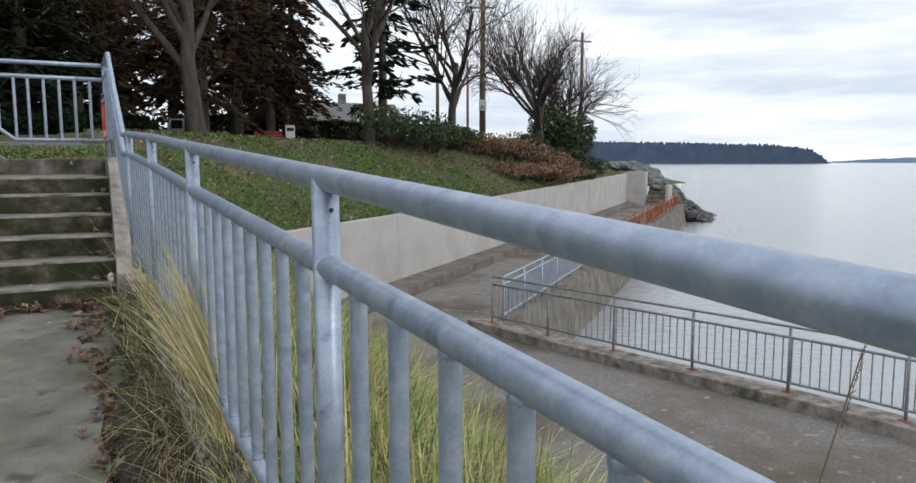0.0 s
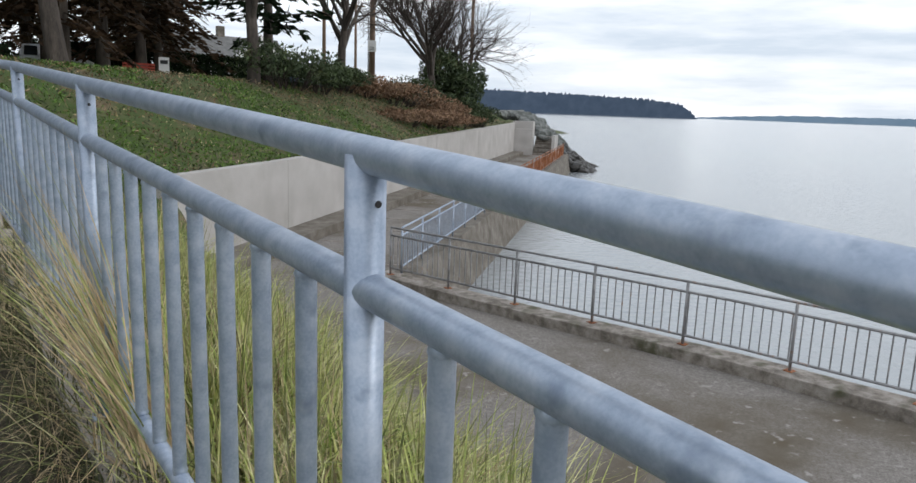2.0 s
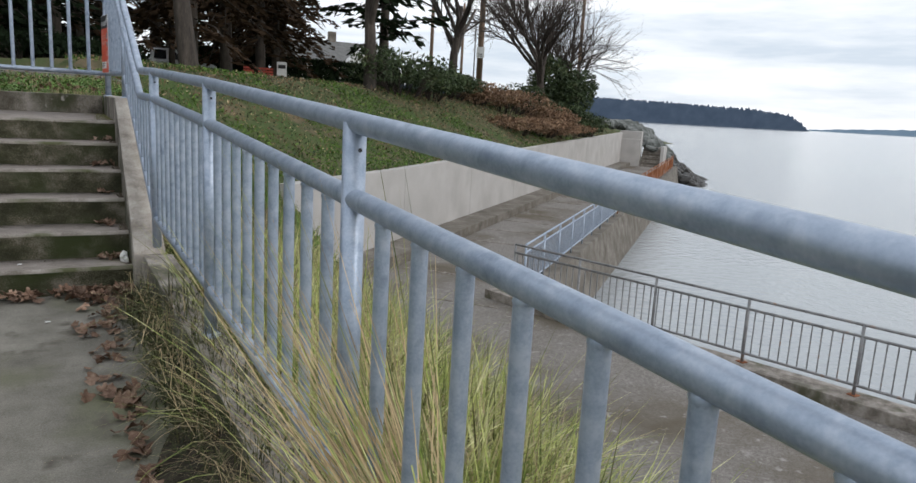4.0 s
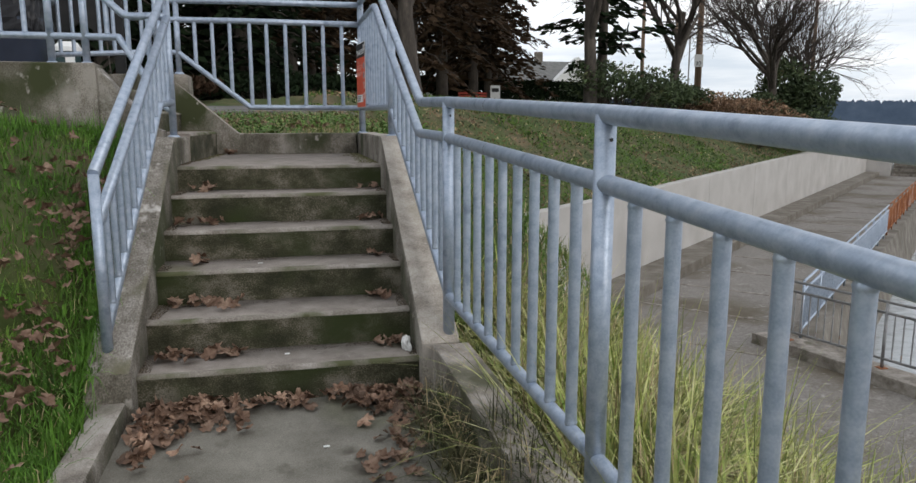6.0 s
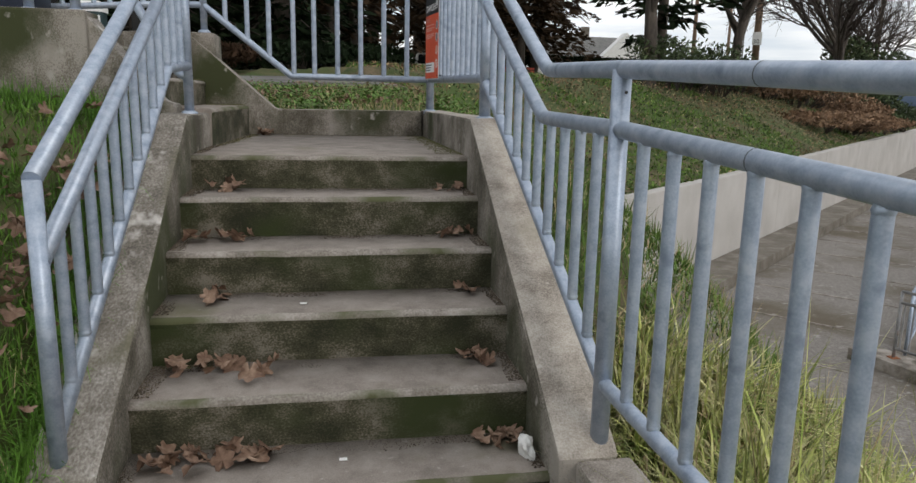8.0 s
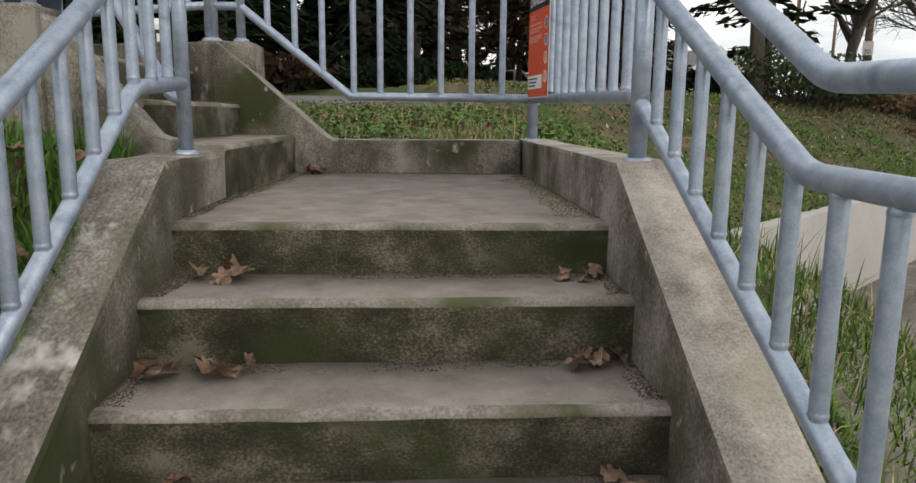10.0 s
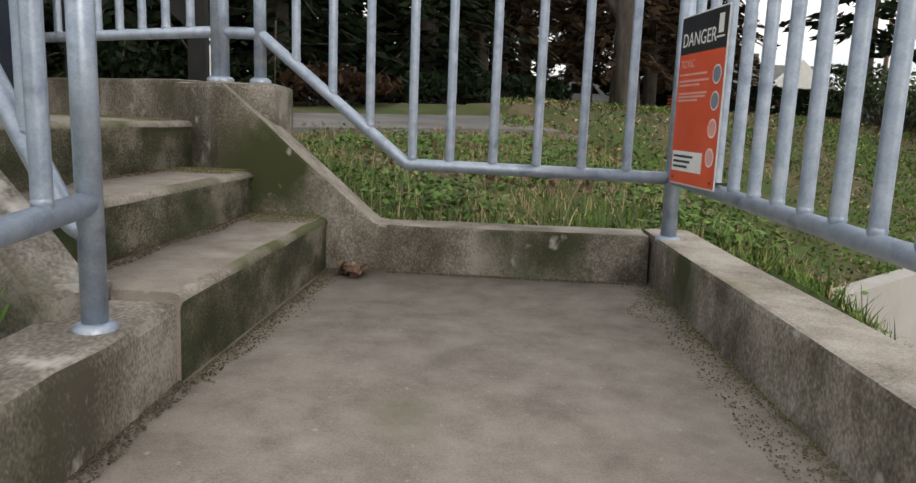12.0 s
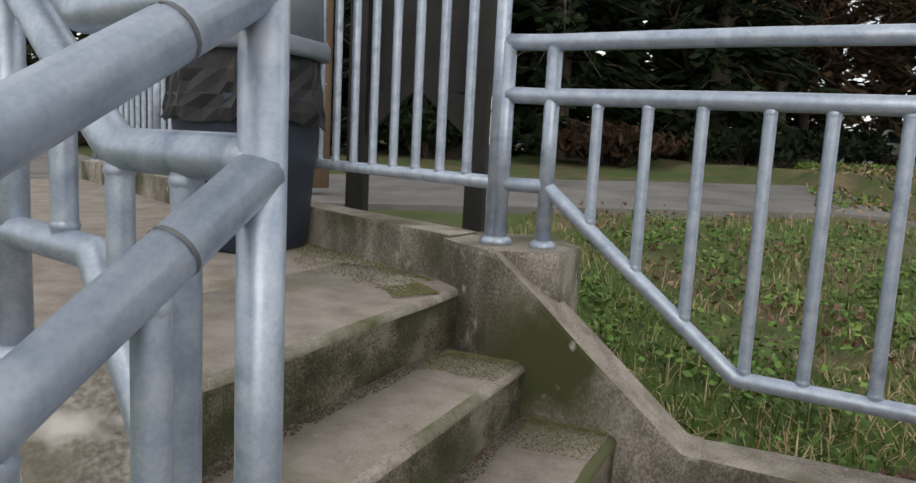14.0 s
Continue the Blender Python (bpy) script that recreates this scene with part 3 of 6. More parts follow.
# pale joints across the walkway
for k in range(11):
    u = -3.6 + 2.45 * k
    rings = []
    for v in (0.98, 4.45):
        a, b = WALL_A + WALL_D * u + WALL_N * v, WALL_A + WALL_D * (u + 0.07) + WALL_N * v
        rings.append([(a.x, a.y, LOW_Z - 0.02), (b.x, b.y, LOW_Z - 0.02), (b.x, b.y, LOW_Z + 0.012), (a.x, a.y, LOW_Z + 0.012)])
    part("joint", loft(rings, bev=0.003), CONC, walk_low, "pale joint across the walkway")

# pale retaining wall
retaining = tagged(thing("wall_retaining", "", ""), "long pale concrete retaining wall below the bank", "wall", kind="structure")
for k in range(9):
    u0, u1 = -4.6 + k * (WALL_END + 4.6) / 9, -4.6 + (k + 1) * (WALL_END + 4.6) / 9 - 0.015
    rings = []
    for u in (u0, u1):
        a, b = WALL_A + WALL_D * u, WALL_A + WALL_D * u - WALL_N * 0.3
        zt = -0.42 + 0.012 * max(0, u)
        rings.append([(a.x, a.y, LOW_Z - 0.3), (b.x, b.y, LOW_Z - 0.3), (b.x, b.y, zt), (a.x, a.y, zt)])
    part("panel", loft(rings, bev=0.012), CONC_PALE, retaining)
# ---- footpath ----
footpath = tagged(thing("footpath", "", ""), "sloping concrete footpath leading to the stairs", "path", kind="structure")
ys = [-30, -20, -12, -9, -6.4, -3.2, -1.5]
rings = [[(-0.81, y, path_z(y) - 0.25), (rail_x(y) - 0.08, y, path_z(y) - 0.25), (rail_x(y) - 0.08, y, path_z(y)), (-0.81, y, path_z(y))] for y in ys]
part("slab", loft(rings), PATHCONC, footpath)


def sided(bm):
    """Tops in one material, upright faces in the darker one."""
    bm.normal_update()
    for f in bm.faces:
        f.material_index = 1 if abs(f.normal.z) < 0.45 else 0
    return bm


rings = [[(rail_x(y) - 0.1, y, path_z(y) - 0.4), (rail_x(y) + 0.09, y, path_z(y) - 0.4), (rail_x(y) + 0.09, y, path_z(y) + 0.27), (rail_x(y) - 0.1, y, path_z(y) + 0.27)] for y in (-30, -15, -9, -7.2, -5.28, -3.43, -1.71)]
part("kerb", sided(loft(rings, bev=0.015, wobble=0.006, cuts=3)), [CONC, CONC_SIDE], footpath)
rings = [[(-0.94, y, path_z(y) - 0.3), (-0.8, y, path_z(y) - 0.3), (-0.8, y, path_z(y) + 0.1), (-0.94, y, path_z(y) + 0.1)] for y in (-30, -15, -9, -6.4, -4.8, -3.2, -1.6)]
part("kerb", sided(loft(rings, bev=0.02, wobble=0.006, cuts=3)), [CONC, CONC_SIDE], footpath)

# ---- concrete stairs ----
stairs = tagged(thing("concrete_stairs", "", ""), "worn mossy concrete stairs with a landing and cheek walls", "stairs", kind="structure")
XL, XR = -0.775, 0.645
NOSE = [0.0, -0.315, -0.65, -0.975, -1.325, -1.64]
RISE = [1.08, 0.908, 0.718, 0.53, 0.335, 0.145]


def step_mesh(x0, x1, y0, y1, z0, z1):
    """One step: a worn, slightly uneven tread on a darker, moss-patched riser."""
    bm = bmesh.new()
    n = 14
    prof = [(y1, z0), (y0 + 0.012, z0), (y0 + 0.008, z1 - 0.04), (y0 + 0.002, z1 - 0.022), (y0 + 0.01, z1 - 0.006), (y0 + 0.03, z1), (y1, z1 + 0.004)]
    rings = []
    for i in range(n + 1):
        x = lerp(x0, x1, i / n)
        rings.append([bm.verts.new((x, p[0] + 0.006 * noise.noise(Vector((x * 6, y0 * 9, k))), p[1] + (0.004 * noise.noise(Vector((x * 5, p[0] * 5, z1))) if k > 2 else 0))) for k, p in enumerate(prof)])
    for a, b in zip(rings, rings[1:]):
        for k in range(len(prof)):
            q = (k + 1) % len(prof)
            f = bm.faces.new((a[k], a[q], b[q], b[k]))
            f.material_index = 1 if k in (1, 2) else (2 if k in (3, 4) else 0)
            f.smooth = k in (2, 3, 4, 5)
    bm.faces.new(rings[0])
    bm.faces.new(rings[-1][::-1])
    return bm


for k, y0 in enumerate(NOSE):
    z1 = RISE[k]
    back = 2.0 if k == 0 else NOSE[k - 1] + 0.04
    part("step" if k else "landing", step_mesh(XL - 0.03, XR + 0.03, y0, back, max(-0.3, z1 - 0.5), z1), [CONC_TREAD, CONC_RISER, CONC_EDGE], stairs)
# the upper flight goes off to the side
UN = [(-0.69, 1.3), (-1.0, 1.477), (-1.3, 1.668)]
for k, (x0, z1) in enumerate(UN):
    run = 0.36 if k < 2 else 0.6
    bm = step_mesh(-2.01 if k < 2 else -2.3, -0.66, 0, run, z1 - 0.5, z1)
    # turn so that the risers face the landing, a little askew
    bmesh.ops.transform(bm, matrix=Matrix(((-0.05, -1, 0, x0 - 0.0995), (-1, 0, 0, 0), (0, 0, 1, 0), (0, 0, 0, 1))), verts=bm.verts)
    part("step", bm, [CONC_TREAD, CONC_RISER, CONC_EDGE], stairs)
bm = loft(prism([(-1.7, 0.5), (-1.7, 2.3), (-1.37, 2.3), (-1.40, 2.38), (-6.5, 5.1), (-6.5, 0.5)], 1.2, 1.667))
part("platform", bm, CONC_TREAD, stairs)


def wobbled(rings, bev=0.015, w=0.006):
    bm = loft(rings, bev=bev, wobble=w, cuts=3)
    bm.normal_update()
    # upright faces take the darker concrete
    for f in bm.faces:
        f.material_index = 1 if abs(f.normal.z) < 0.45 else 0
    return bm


# cheek walls
prof = [(-1.72, -0.4), (0.05, -0.4), (1.93, 0.6), (2.14, 0.6), (2.14, 1.285), (-0.03, 1.285), (-1.69, 0.27), (-1.72, 0.24)]
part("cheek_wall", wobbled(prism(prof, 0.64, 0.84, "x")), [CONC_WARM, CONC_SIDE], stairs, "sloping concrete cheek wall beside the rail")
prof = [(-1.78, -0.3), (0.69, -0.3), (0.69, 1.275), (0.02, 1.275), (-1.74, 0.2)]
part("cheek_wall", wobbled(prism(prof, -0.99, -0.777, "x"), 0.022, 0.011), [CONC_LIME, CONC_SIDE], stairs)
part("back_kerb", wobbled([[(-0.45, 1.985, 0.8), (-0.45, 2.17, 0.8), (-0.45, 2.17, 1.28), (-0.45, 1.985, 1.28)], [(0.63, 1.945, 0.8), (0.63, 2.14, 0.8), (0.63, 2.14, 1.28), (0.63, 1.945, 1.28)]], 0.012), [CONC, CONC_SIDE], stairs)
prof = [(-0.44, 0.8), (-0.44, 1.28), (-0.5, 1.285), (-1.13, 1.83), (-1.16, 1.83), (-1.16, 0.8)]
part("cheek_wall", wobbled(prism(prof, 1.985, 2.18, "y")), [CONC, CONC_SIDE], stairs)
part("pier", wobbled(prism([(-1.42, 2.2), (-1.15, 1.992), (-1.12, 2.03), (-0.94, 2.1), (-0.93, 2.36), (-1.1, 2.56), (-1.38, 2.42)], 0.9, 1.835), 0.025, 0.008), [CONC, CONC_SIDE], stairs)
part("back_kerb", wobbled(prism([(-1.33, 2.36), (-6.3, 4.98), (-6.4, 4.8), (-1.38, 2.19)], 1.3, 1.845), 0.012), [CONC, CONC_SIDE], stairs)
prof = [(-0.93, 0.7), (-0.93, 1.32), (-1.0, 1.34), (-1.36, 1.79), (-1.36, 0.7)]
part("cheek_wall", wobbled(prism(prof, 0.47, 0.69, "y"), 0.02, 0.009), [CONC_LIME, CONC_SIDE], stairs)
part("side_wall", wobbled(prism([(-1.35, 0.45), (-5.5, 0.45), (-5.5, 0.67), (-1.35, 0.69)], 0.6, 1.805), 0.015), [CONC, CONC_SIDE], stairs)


# ---- guard rails ----
R_RAIL, R_POST, R_BAL = 0.0275, 0.0305, 0.0185


def along(pts, s):
    """The point at s along a polyline in plan, with the other columns."""
    for a, b in zip(pts, pts[1:]):
        d = math.hypot(b[0] - a[0], b[1] - a[1])
        if s <= d + 1e-6:
            t = s / d if d else 0
            return [lerp(p, q, t) for p, q in zip(a, b)]
        s -= d
    return list(pts[-1])


def z_at(line, s):
    return interp(s, line)


_bal = {}


def guard(name, label, plan, bottom, mid, top, posts, balusters, feet, group="", post_top=0.0, splices=(), holes=False, r_post=0.0258):
    """A guard rail. plan: (x, y) points; bottom, mid, top: (s, z) lines along it; posts, balusters: s values; feet: (s, z) of the ground."""
    g = thing(name, label, "railing", group)

    def line3(zs):
        cuts = sorted(set([s for s, _ in zs] + marks))
        cuts = [c for c in cuts if zs[0][0] - 1e-6 <= c <= zs[-1][0] + 1e-6]
        return [(*along(plan, c)[:2], z_at(zs, c)) for c in cuts]

    marks, acc = [0.0], 0.0
    for a, b in zip(plan, plan[1:]):
        acc += math.hypot(b[0] - a[0], b[1] - a[1])
        marks.append(acc)
    for nm, zs in (("top_rail", top), ("mid_rail", mid), ("bottom_rail", bottom)):
        bm = bmesh.new()
        tube(bm, bends(line3(zs), 0.05), R_RAIL if nm != "bottom_rail" else 0.0245, 16)
        part(nm, bm, STEEL, g)
    for s in posts:
        x, y = along(plan, s)[:2]
        bm = bmesh.new()
        zf = z_at(feet, s)
        zt = min(z_at(top, s), z_at(top, s) + post_top)
        tube(bm, [(x, y, zf), (x, y, zt)], r_post, 14)
        p = part("post", bm, STEEL, g)
        bm = bmesh.new()
        tube(bm, [(x, y, zf - 0.012), (x, y, zf + 0.012), (x, y, zf + 0.02)], [r_post + 0.02, r_post + 0.018, r_post + 0.004], 14)
        part("foot_plate", bm, STEEL, p)
        if holes:
            bm = bmesh.new()
            zh = z_at(top, s) - 0.068
            tube(bm, [(x + 0.004, y - 0.0312, zh), (x + 0.004, y - 0.024, zh)], 0.0055, 10)
            part("drill_hole", bm, SIGNBLACK, p, "small dark drilled hole")
    for s in splices:
        for zs in (top, mid):
            pa, pb = (Vector((*along(plan, s + d)[:2], z_at(zs, s + d))) for d in (-0.0022, 0.0022))
            bm = bmesh.new()
            tube(bm, [pa, pb], R_RAIL + 0.0008, 16, caps=False)
            part("joint", bm, SPLICE, g, "dark sleeve joint ring")
    for s in balusters:
        x, y = along(plan, s)[:2]
        zb, zm = z_at(bottom, s), z_at(mid, s)
        L = round(zm - zb, 2)
        if L < 0.12:
            continue
        if L not in _bal:
            bm = bmesh.new()
            tube(bm, [(0, 0, 0), (0, 0, L)], R_BAL, 12, caps=False)
            for zz in (0.028, L - 0.028):
                tube(bm, [(0, 0, zz - 0.008), (0, 0, zz), (0, 0, zz + 0.008)], [0.0182, 0.021, 0.0182], 10, caps=False)
            _bal[L] = part("baluster", bm, STEEL, g)
            _bal[L].location = (x, y, zb)
        else:
            share("baluster", _bal[L], (x, y, zb), g)
    return g


def spread(a, b, n):
    return [a + (b - a) * (i + 1) / (n + 1) for i in range(n)]


# along the path and up the stairs to the corner of the landing
py = [-15.0, -13.06, -11.12, -9.16, -7.2, -5.28, -3.43, -1.66, 0.05, 1.89]
plan = [(rail_x(y), y) for y in py]
S = [0.0]
for a, b in zip(plan, plan[1:]):
    S.append(S[-1] + math.hypot(b[0] - a[0], b[1] - a[1]))
s_of = lambda y: interp(y, list(zip(py, S)))
midz = [(S[0], 0.57), (s_of(-9.16), 0.892), (s_of(-7.2), 0.999), (s_of(-5.28), 1.105), (s_of(-3.43), 1.213), (s_of(-1.66), 1.303), (s_of(-0.93), 1.318), (s_of(0.88), 2.33), (S[-1], 2.33)]
topz = [(S[0], 0.77), (s_of(-9.16), 1.087), (s_of(-7.2), 1.193), (s_of(-5.28), 1.297), (s_of(-3.43), 1.4), (s_of(-1.66), 1.482), (s_of(-0.97), 1.502), (s_of(0.84), 2.515), (S[-1], 2.515)]
botz = [(S[0], -0.23), (s_of(-9.16), 0.092), (s_of(-7.2), 0.199), (s_of(-5.28), 0.305), (s_of(-3.43), 0.408), (s_of(-1.66), 0.475), (s_of(0.02), 1.46), (s_of(0.12), 1.495), (S[-1], 1.522)]
feet = [(s, path_z(y) + 0.265) for s, y in zip(S[:-2], py[:-2])] + [(S[-2], 1.275), (S[-1], 1.275)]
bal = []
for i in range(7):
    bal += spread(S[i], S[i + 1], 9)
bal += spread(S[7], S[8], 10) + spread(S[8], S[9], 11)
guard("guard_rail", "galvanised blue-grey steel guard rail beside the path and stairs", plan, botz, midz, topz, S, bal, feet, "steel guard rails", splices=[s_of(-2.36)], holes=True, r_post=R_POST)

# back of the landing, up to the pier
plan = [(0.68, 1.89), (-0.39, 2.03), (-1.05, 2.175), (-1.21, 2.17)]
guard("guard_rail", "galvanised blue-grey steel guard rail behind the landing", plan, [(0, 1.522), (1.063, 1.527), (1.729, 2.043), (1.889, 2.043)], [(0, 2.31), (1.889, 2.345)], [(0, 2.49), (1.889, 2.52)],
      [1.729, 1.889], spread(0, 1.063, 5) + [1.063 - 0.02] + spread(1.063, 1.729, 3), [(0, 1.84), (1.889, 1.84)], "steel guard rails")
# back of the platform
plan = [(-1.21, 2.17), (-6.3, 4.87)]
L3 = math.hypot(5.09, 2.7)
guard("guard_rail", "galvanised blue-grey steel guard rail behind the platform", plan, [(0, 2.045), (L3, 2.05)], [(0, 2.86), (L3, 2.86)], [(0, 3.04), (L3, 3.04)], [0.0, 1.9, 3.8, L3 - 0.05], spread(0, 1.9, 11) + spread(1.9, 3.8, 11) + spread(3.8, L3, 11), [(0, 1.84), (L3, 1.84)], "steel guard rails")
# west side of the lower stairs
plan = [(-0.9, -1.6), (-0.845, 0.44)]
L4 = 2.04
guard("hand_rail", "galvanised steel hand rail along the grass side of the stairs", plan, [(0, 0.36), (1.6, 1.5), (L4, 1.53)], [(0.0, 0.9), (L4, 2.13)], [(0, 1.14), (L4, 2.32)], [0.0, L4], spread(0, 2.04, 13), [(0, 0.15), (0.1, 0.3), (L4, 1.27)], "steel guard rails", splices=[1.92])
# south side of the upper flight
plan = [(-0.845, 0.44), (-1.2, 0.53), (-1.47, 0.59), (-5.4, 0.56)]
guard("guard_rail", "galvanised blue-grey steel guard rail on the concrete side wall", plan, [(0, 1.47), (0.05, 1.49), (0.36, 1.995), (0.62, 2.0), (4.53, 2.0)], [(0, 2.14), (0.3, 2.14), (0.62, 2.42), (1.1, 2.84), (4.53, 2.84)], [(0, 2.315), (0.38, 2.315), (0.62, 2.52), (1.2, 3.02), (4.53, 3.02)],
      [0.605, 0.84, 2.6, 4.4], [0.14, 0.29, 0.44] + spread(0.84, 2.6, 10) + spread(2.6, 4.4, 10), [(0, 1.3), (0.5, 1.8), (4.53, 1.8)], "steel guard rails")


# ---- fences by the sea ----
def sea_fence(name, label, pts, h, material, every, bal_every, group, base):
    g = thing(name, label, "fence", group)
    acc = [0.0]
    for a, b in zip(pts, pts[1:]):
        acc.append(acc[-1] + (Vector(b) - Vector(a)).length)
    total = acc[-1]

    def at(s):
        for i in range(len(pts) - 1):
            if s <= acc[i + 1] + 1e-6:
                t = (s - acc[i]) / (acc[i + 1] - acc[i])
                return Vector(pts[i]).lerp(Vector(pts[i + 1]), t)
        return Vector(pts[-1])

    for nm, z in (("top_rail", h), ("mid_rail", h - 0.18), ("bottom_rail", 0.16)):
        bm = bmesh.new()
        tube(bm, [(p[0], p[1], base + z) for p in pts], 0.024, 8)
        part(nm, bm, material, g)
    s = 0.0
    first = plate_ = None
    while s <= total + 0.01:
        p = at(min(s, total))
        if first is None:
            bm = bmesh.new()
            tube(bm, [(0, 0, 0), (0, 0, h)], 0.026, 8)
            first = part("post", bm, material, g)
            first.location = (p.x, p.y, base)
        else:
            share("post", first, (p.x, p.y, base), g)
        if material is STEEL_OLD:
            if plate_ is None:
                bm = bmesh.new()
                box(bm, -0.07, -0.07, 0, 0.07, 0.07, 0.012, 0.003)
                plate_ = part("foot_plate", bm, STEEL_RUST, g, "rusty foot plate")
                plate_.location = (p.x, p.y, base)
            else:
                share("foot_plate", plate_, (p.x, p.y, base), g)
        s += every
    first = None
    n = int(total / bal_every)
    for i in range(n):
        p = at((i + 0.5) * total / n)
        if first is None:
            bm = bmesh.new()
            tube(bm, [(0, 0, 0.16), (0, 0, h - 0.18)], 0.0125, 6, caps=False)
            first = part("baluster", bm, material, g)
            first.location = (p.x, p.y, base)
        else:
            share("baluster", first, (p.x, p.y, base), g)
    return g


sea_fence("sea_fence", "weathered grey steel fence with rusty feet on a kerb", [(fence_x(5.75), 5.75, 0), (fence_x(-1.76), -1.76, 0), (fence_x(-16), -16, 0)], 1.1, STEEL_OLD, 1.74, 0.15, "sea fences", LOW_Z + 0.2)
q0, q1, q2 = (WALL_A + WALL_D * u + WALL_N * v for u, v in ((-2.4, 4.7), (13, 4.7), (WALL_END - 1, 4.7)))
sea_fence("sea_fence", "galvanised steel fence along the far seawall", [(q0.x, q0.y, 0), (q1.x, q1.y, 0)], 1.1, STEEL, 1.8, 0.15, "sea fences", LOW_Z + 0.12)
sea_fence("sea_fence", "badly rusted steel fence along the far seawall", [(q1.x, q1.y, 0), (q2.x, q2.y, 0)], 1.1, STEEL_RUST, 1.8, 0.22, "sea fences", LOW_Z + 0.12)


# ---- plants ----
class Mesher:
    """Gathers many small pieces into one mesh."""

    def __init__(self):
        self.v, self.f = [], []

    def stick(self, pts, rad, seg=4):
        base = len(self.v)
        for i, p in enumerate(pts):
            d = (pts[min(i + 1, len(pts) - 1)] - pts[max(i - 1, 0)]).normalized()
            s = d.cross(Vector((0.31, 0.17, 0.93)) if abs(d.z) < 0.9 else Vector((1, 0, 0))).normalized()
            t = d.cross(s)
            for j in range(seg):
                a = 2 * math.pi * j / seg
                self.v.append(p + (s * math.cos(a) + t * math.sin(a)) * rad[i])
        for i in range(len(pts) - 1):
            for j in range(seg):
                a, b = base + i * seg + j, base + i * seg + (j + 1) % seg
                self.f.append((a, b, b + seg, a + seg))

    def blade(self, p, d, side, length, width, droop, n=3):
        base = len(self.v)
        for i in range(n + 1):
            t = i / n
            q = p + d * length * t + Vector((0, 0, -1)) * droop * length * t * t
            w = side * width * (1 - t) * 0.5
            if i < n:
                self.v += [q - w, q + w]
            else:
                self.v.append(q)
        for i in range(n - 1):
            a = base + 2 * i
            self.f.append((a, a + 1, a + 3, a + 2))
        a = base + 2 * (n - 1)
        self.f.append((a, a + 1, a + 2))

    def quad(self, c, a, b):
        k = len(self.v)
        self.v += [c - a, c + b * 0.5, c + a, c - b * 0.5]
        self.f.append((k, k + 1, k + 2, k + 3))

    def done(self, name, material, parent=None, label="", smooth=False):
        me = bpy.data.meshes.new(name)
        me.from_pydata([tuple(p) for p in self.v], [], self.f)
        if smooth:
            me.polygons.foreach_set("use_smooth", [True] * len(self.f))
        me.materials.append(material)
        ob = new(name, me)
        if parent:
            ob.parent = parent
        if label:
            ob["label"] = label
        return ob


def rnd_dir(rg):
    while True:
        v = Vector((rg.uniform(-1, 1), rg.uniform(-1, 1), rg.uniform(-1, 1)))
        if 0.1 < v.length < 1:
            return v.normalized()


def grow(rg, wood, twig, p, d, length, r, level, levels, lift, kids, spread_):
    """A limb that bends and branches."""
    n = 4 if level < 2 else 3
    pts, rad = [p.copy()], [r]
    for i in range(n):
        d = (d + rnd_dir(rg) * 0.13 + Vector((0, 0, lift))).normalized()
        pts.append(pts[-1] + d * length / n)
        rad.append(r * (1 - 0.5 * (i + 1) / n))
    (wood if level < 2 else twig).stick(pts, rad, 7 if level == 0 else (5 if level == 1 else 3))
    if level >= levels:
        return
    k = kids[min(level, len(kids) - 1)]
    for i in range(k):
        t = lerp(0.35 if level else 0.42, 1.0, (i + rg.random() * 0.6) / k)
        idx = min(n - 1, int(t * n))
        q = pts[idx].lerp(pts[idx + 1], t * n - idx)
        a = rg.uniform(0, 6.283)
        dd = (pts[idx + 1] - pts[idx]).normalized()
        s1 = dd.cross(Vector((0.2, 0.9, 0.3))).normalized()
        s2 = dd.cross(s1)
        nd = (dd + (s1 * math.cos(a) + s2 * math.sin(a)) * spread_ * rg.uniform(0.7, 1.25)).normalized()
        grow(rg, wood, twig, q, nd, length * (rg.uniform(0.75, 1.15) if level == 0 else rg.uniform(0.5, 0.78)), max(0.006, rad[idx] * 0.55), level + 1, levels, lift, kids, spread_)


def bare_tree(label, x, y, height, r, seed, lean=(0, 0), kids=(7, 5, 5, 4), levels=4, spread_=0.85, twig_mat=None, group="bare trees"):
    rg = random.Random(seed)
    z = ground_z(x, y) - 0.15
    t = thing("bare_tree", label, "tree", group, at=(x, y, z))
    wood, twig = Mesher(), Mesher()
    grow(rg, wood, twig, Vector((0, 0, 0)), Vector((lean[0], lean[1], 1)).normalized(), height * 0.34, r, 0, levels, 0.05, kids, spread_)
    wood.done("trunk", BARK, t, smooth=True)
    twig.done("crown", twig_mat or TWIG, t)
    return t


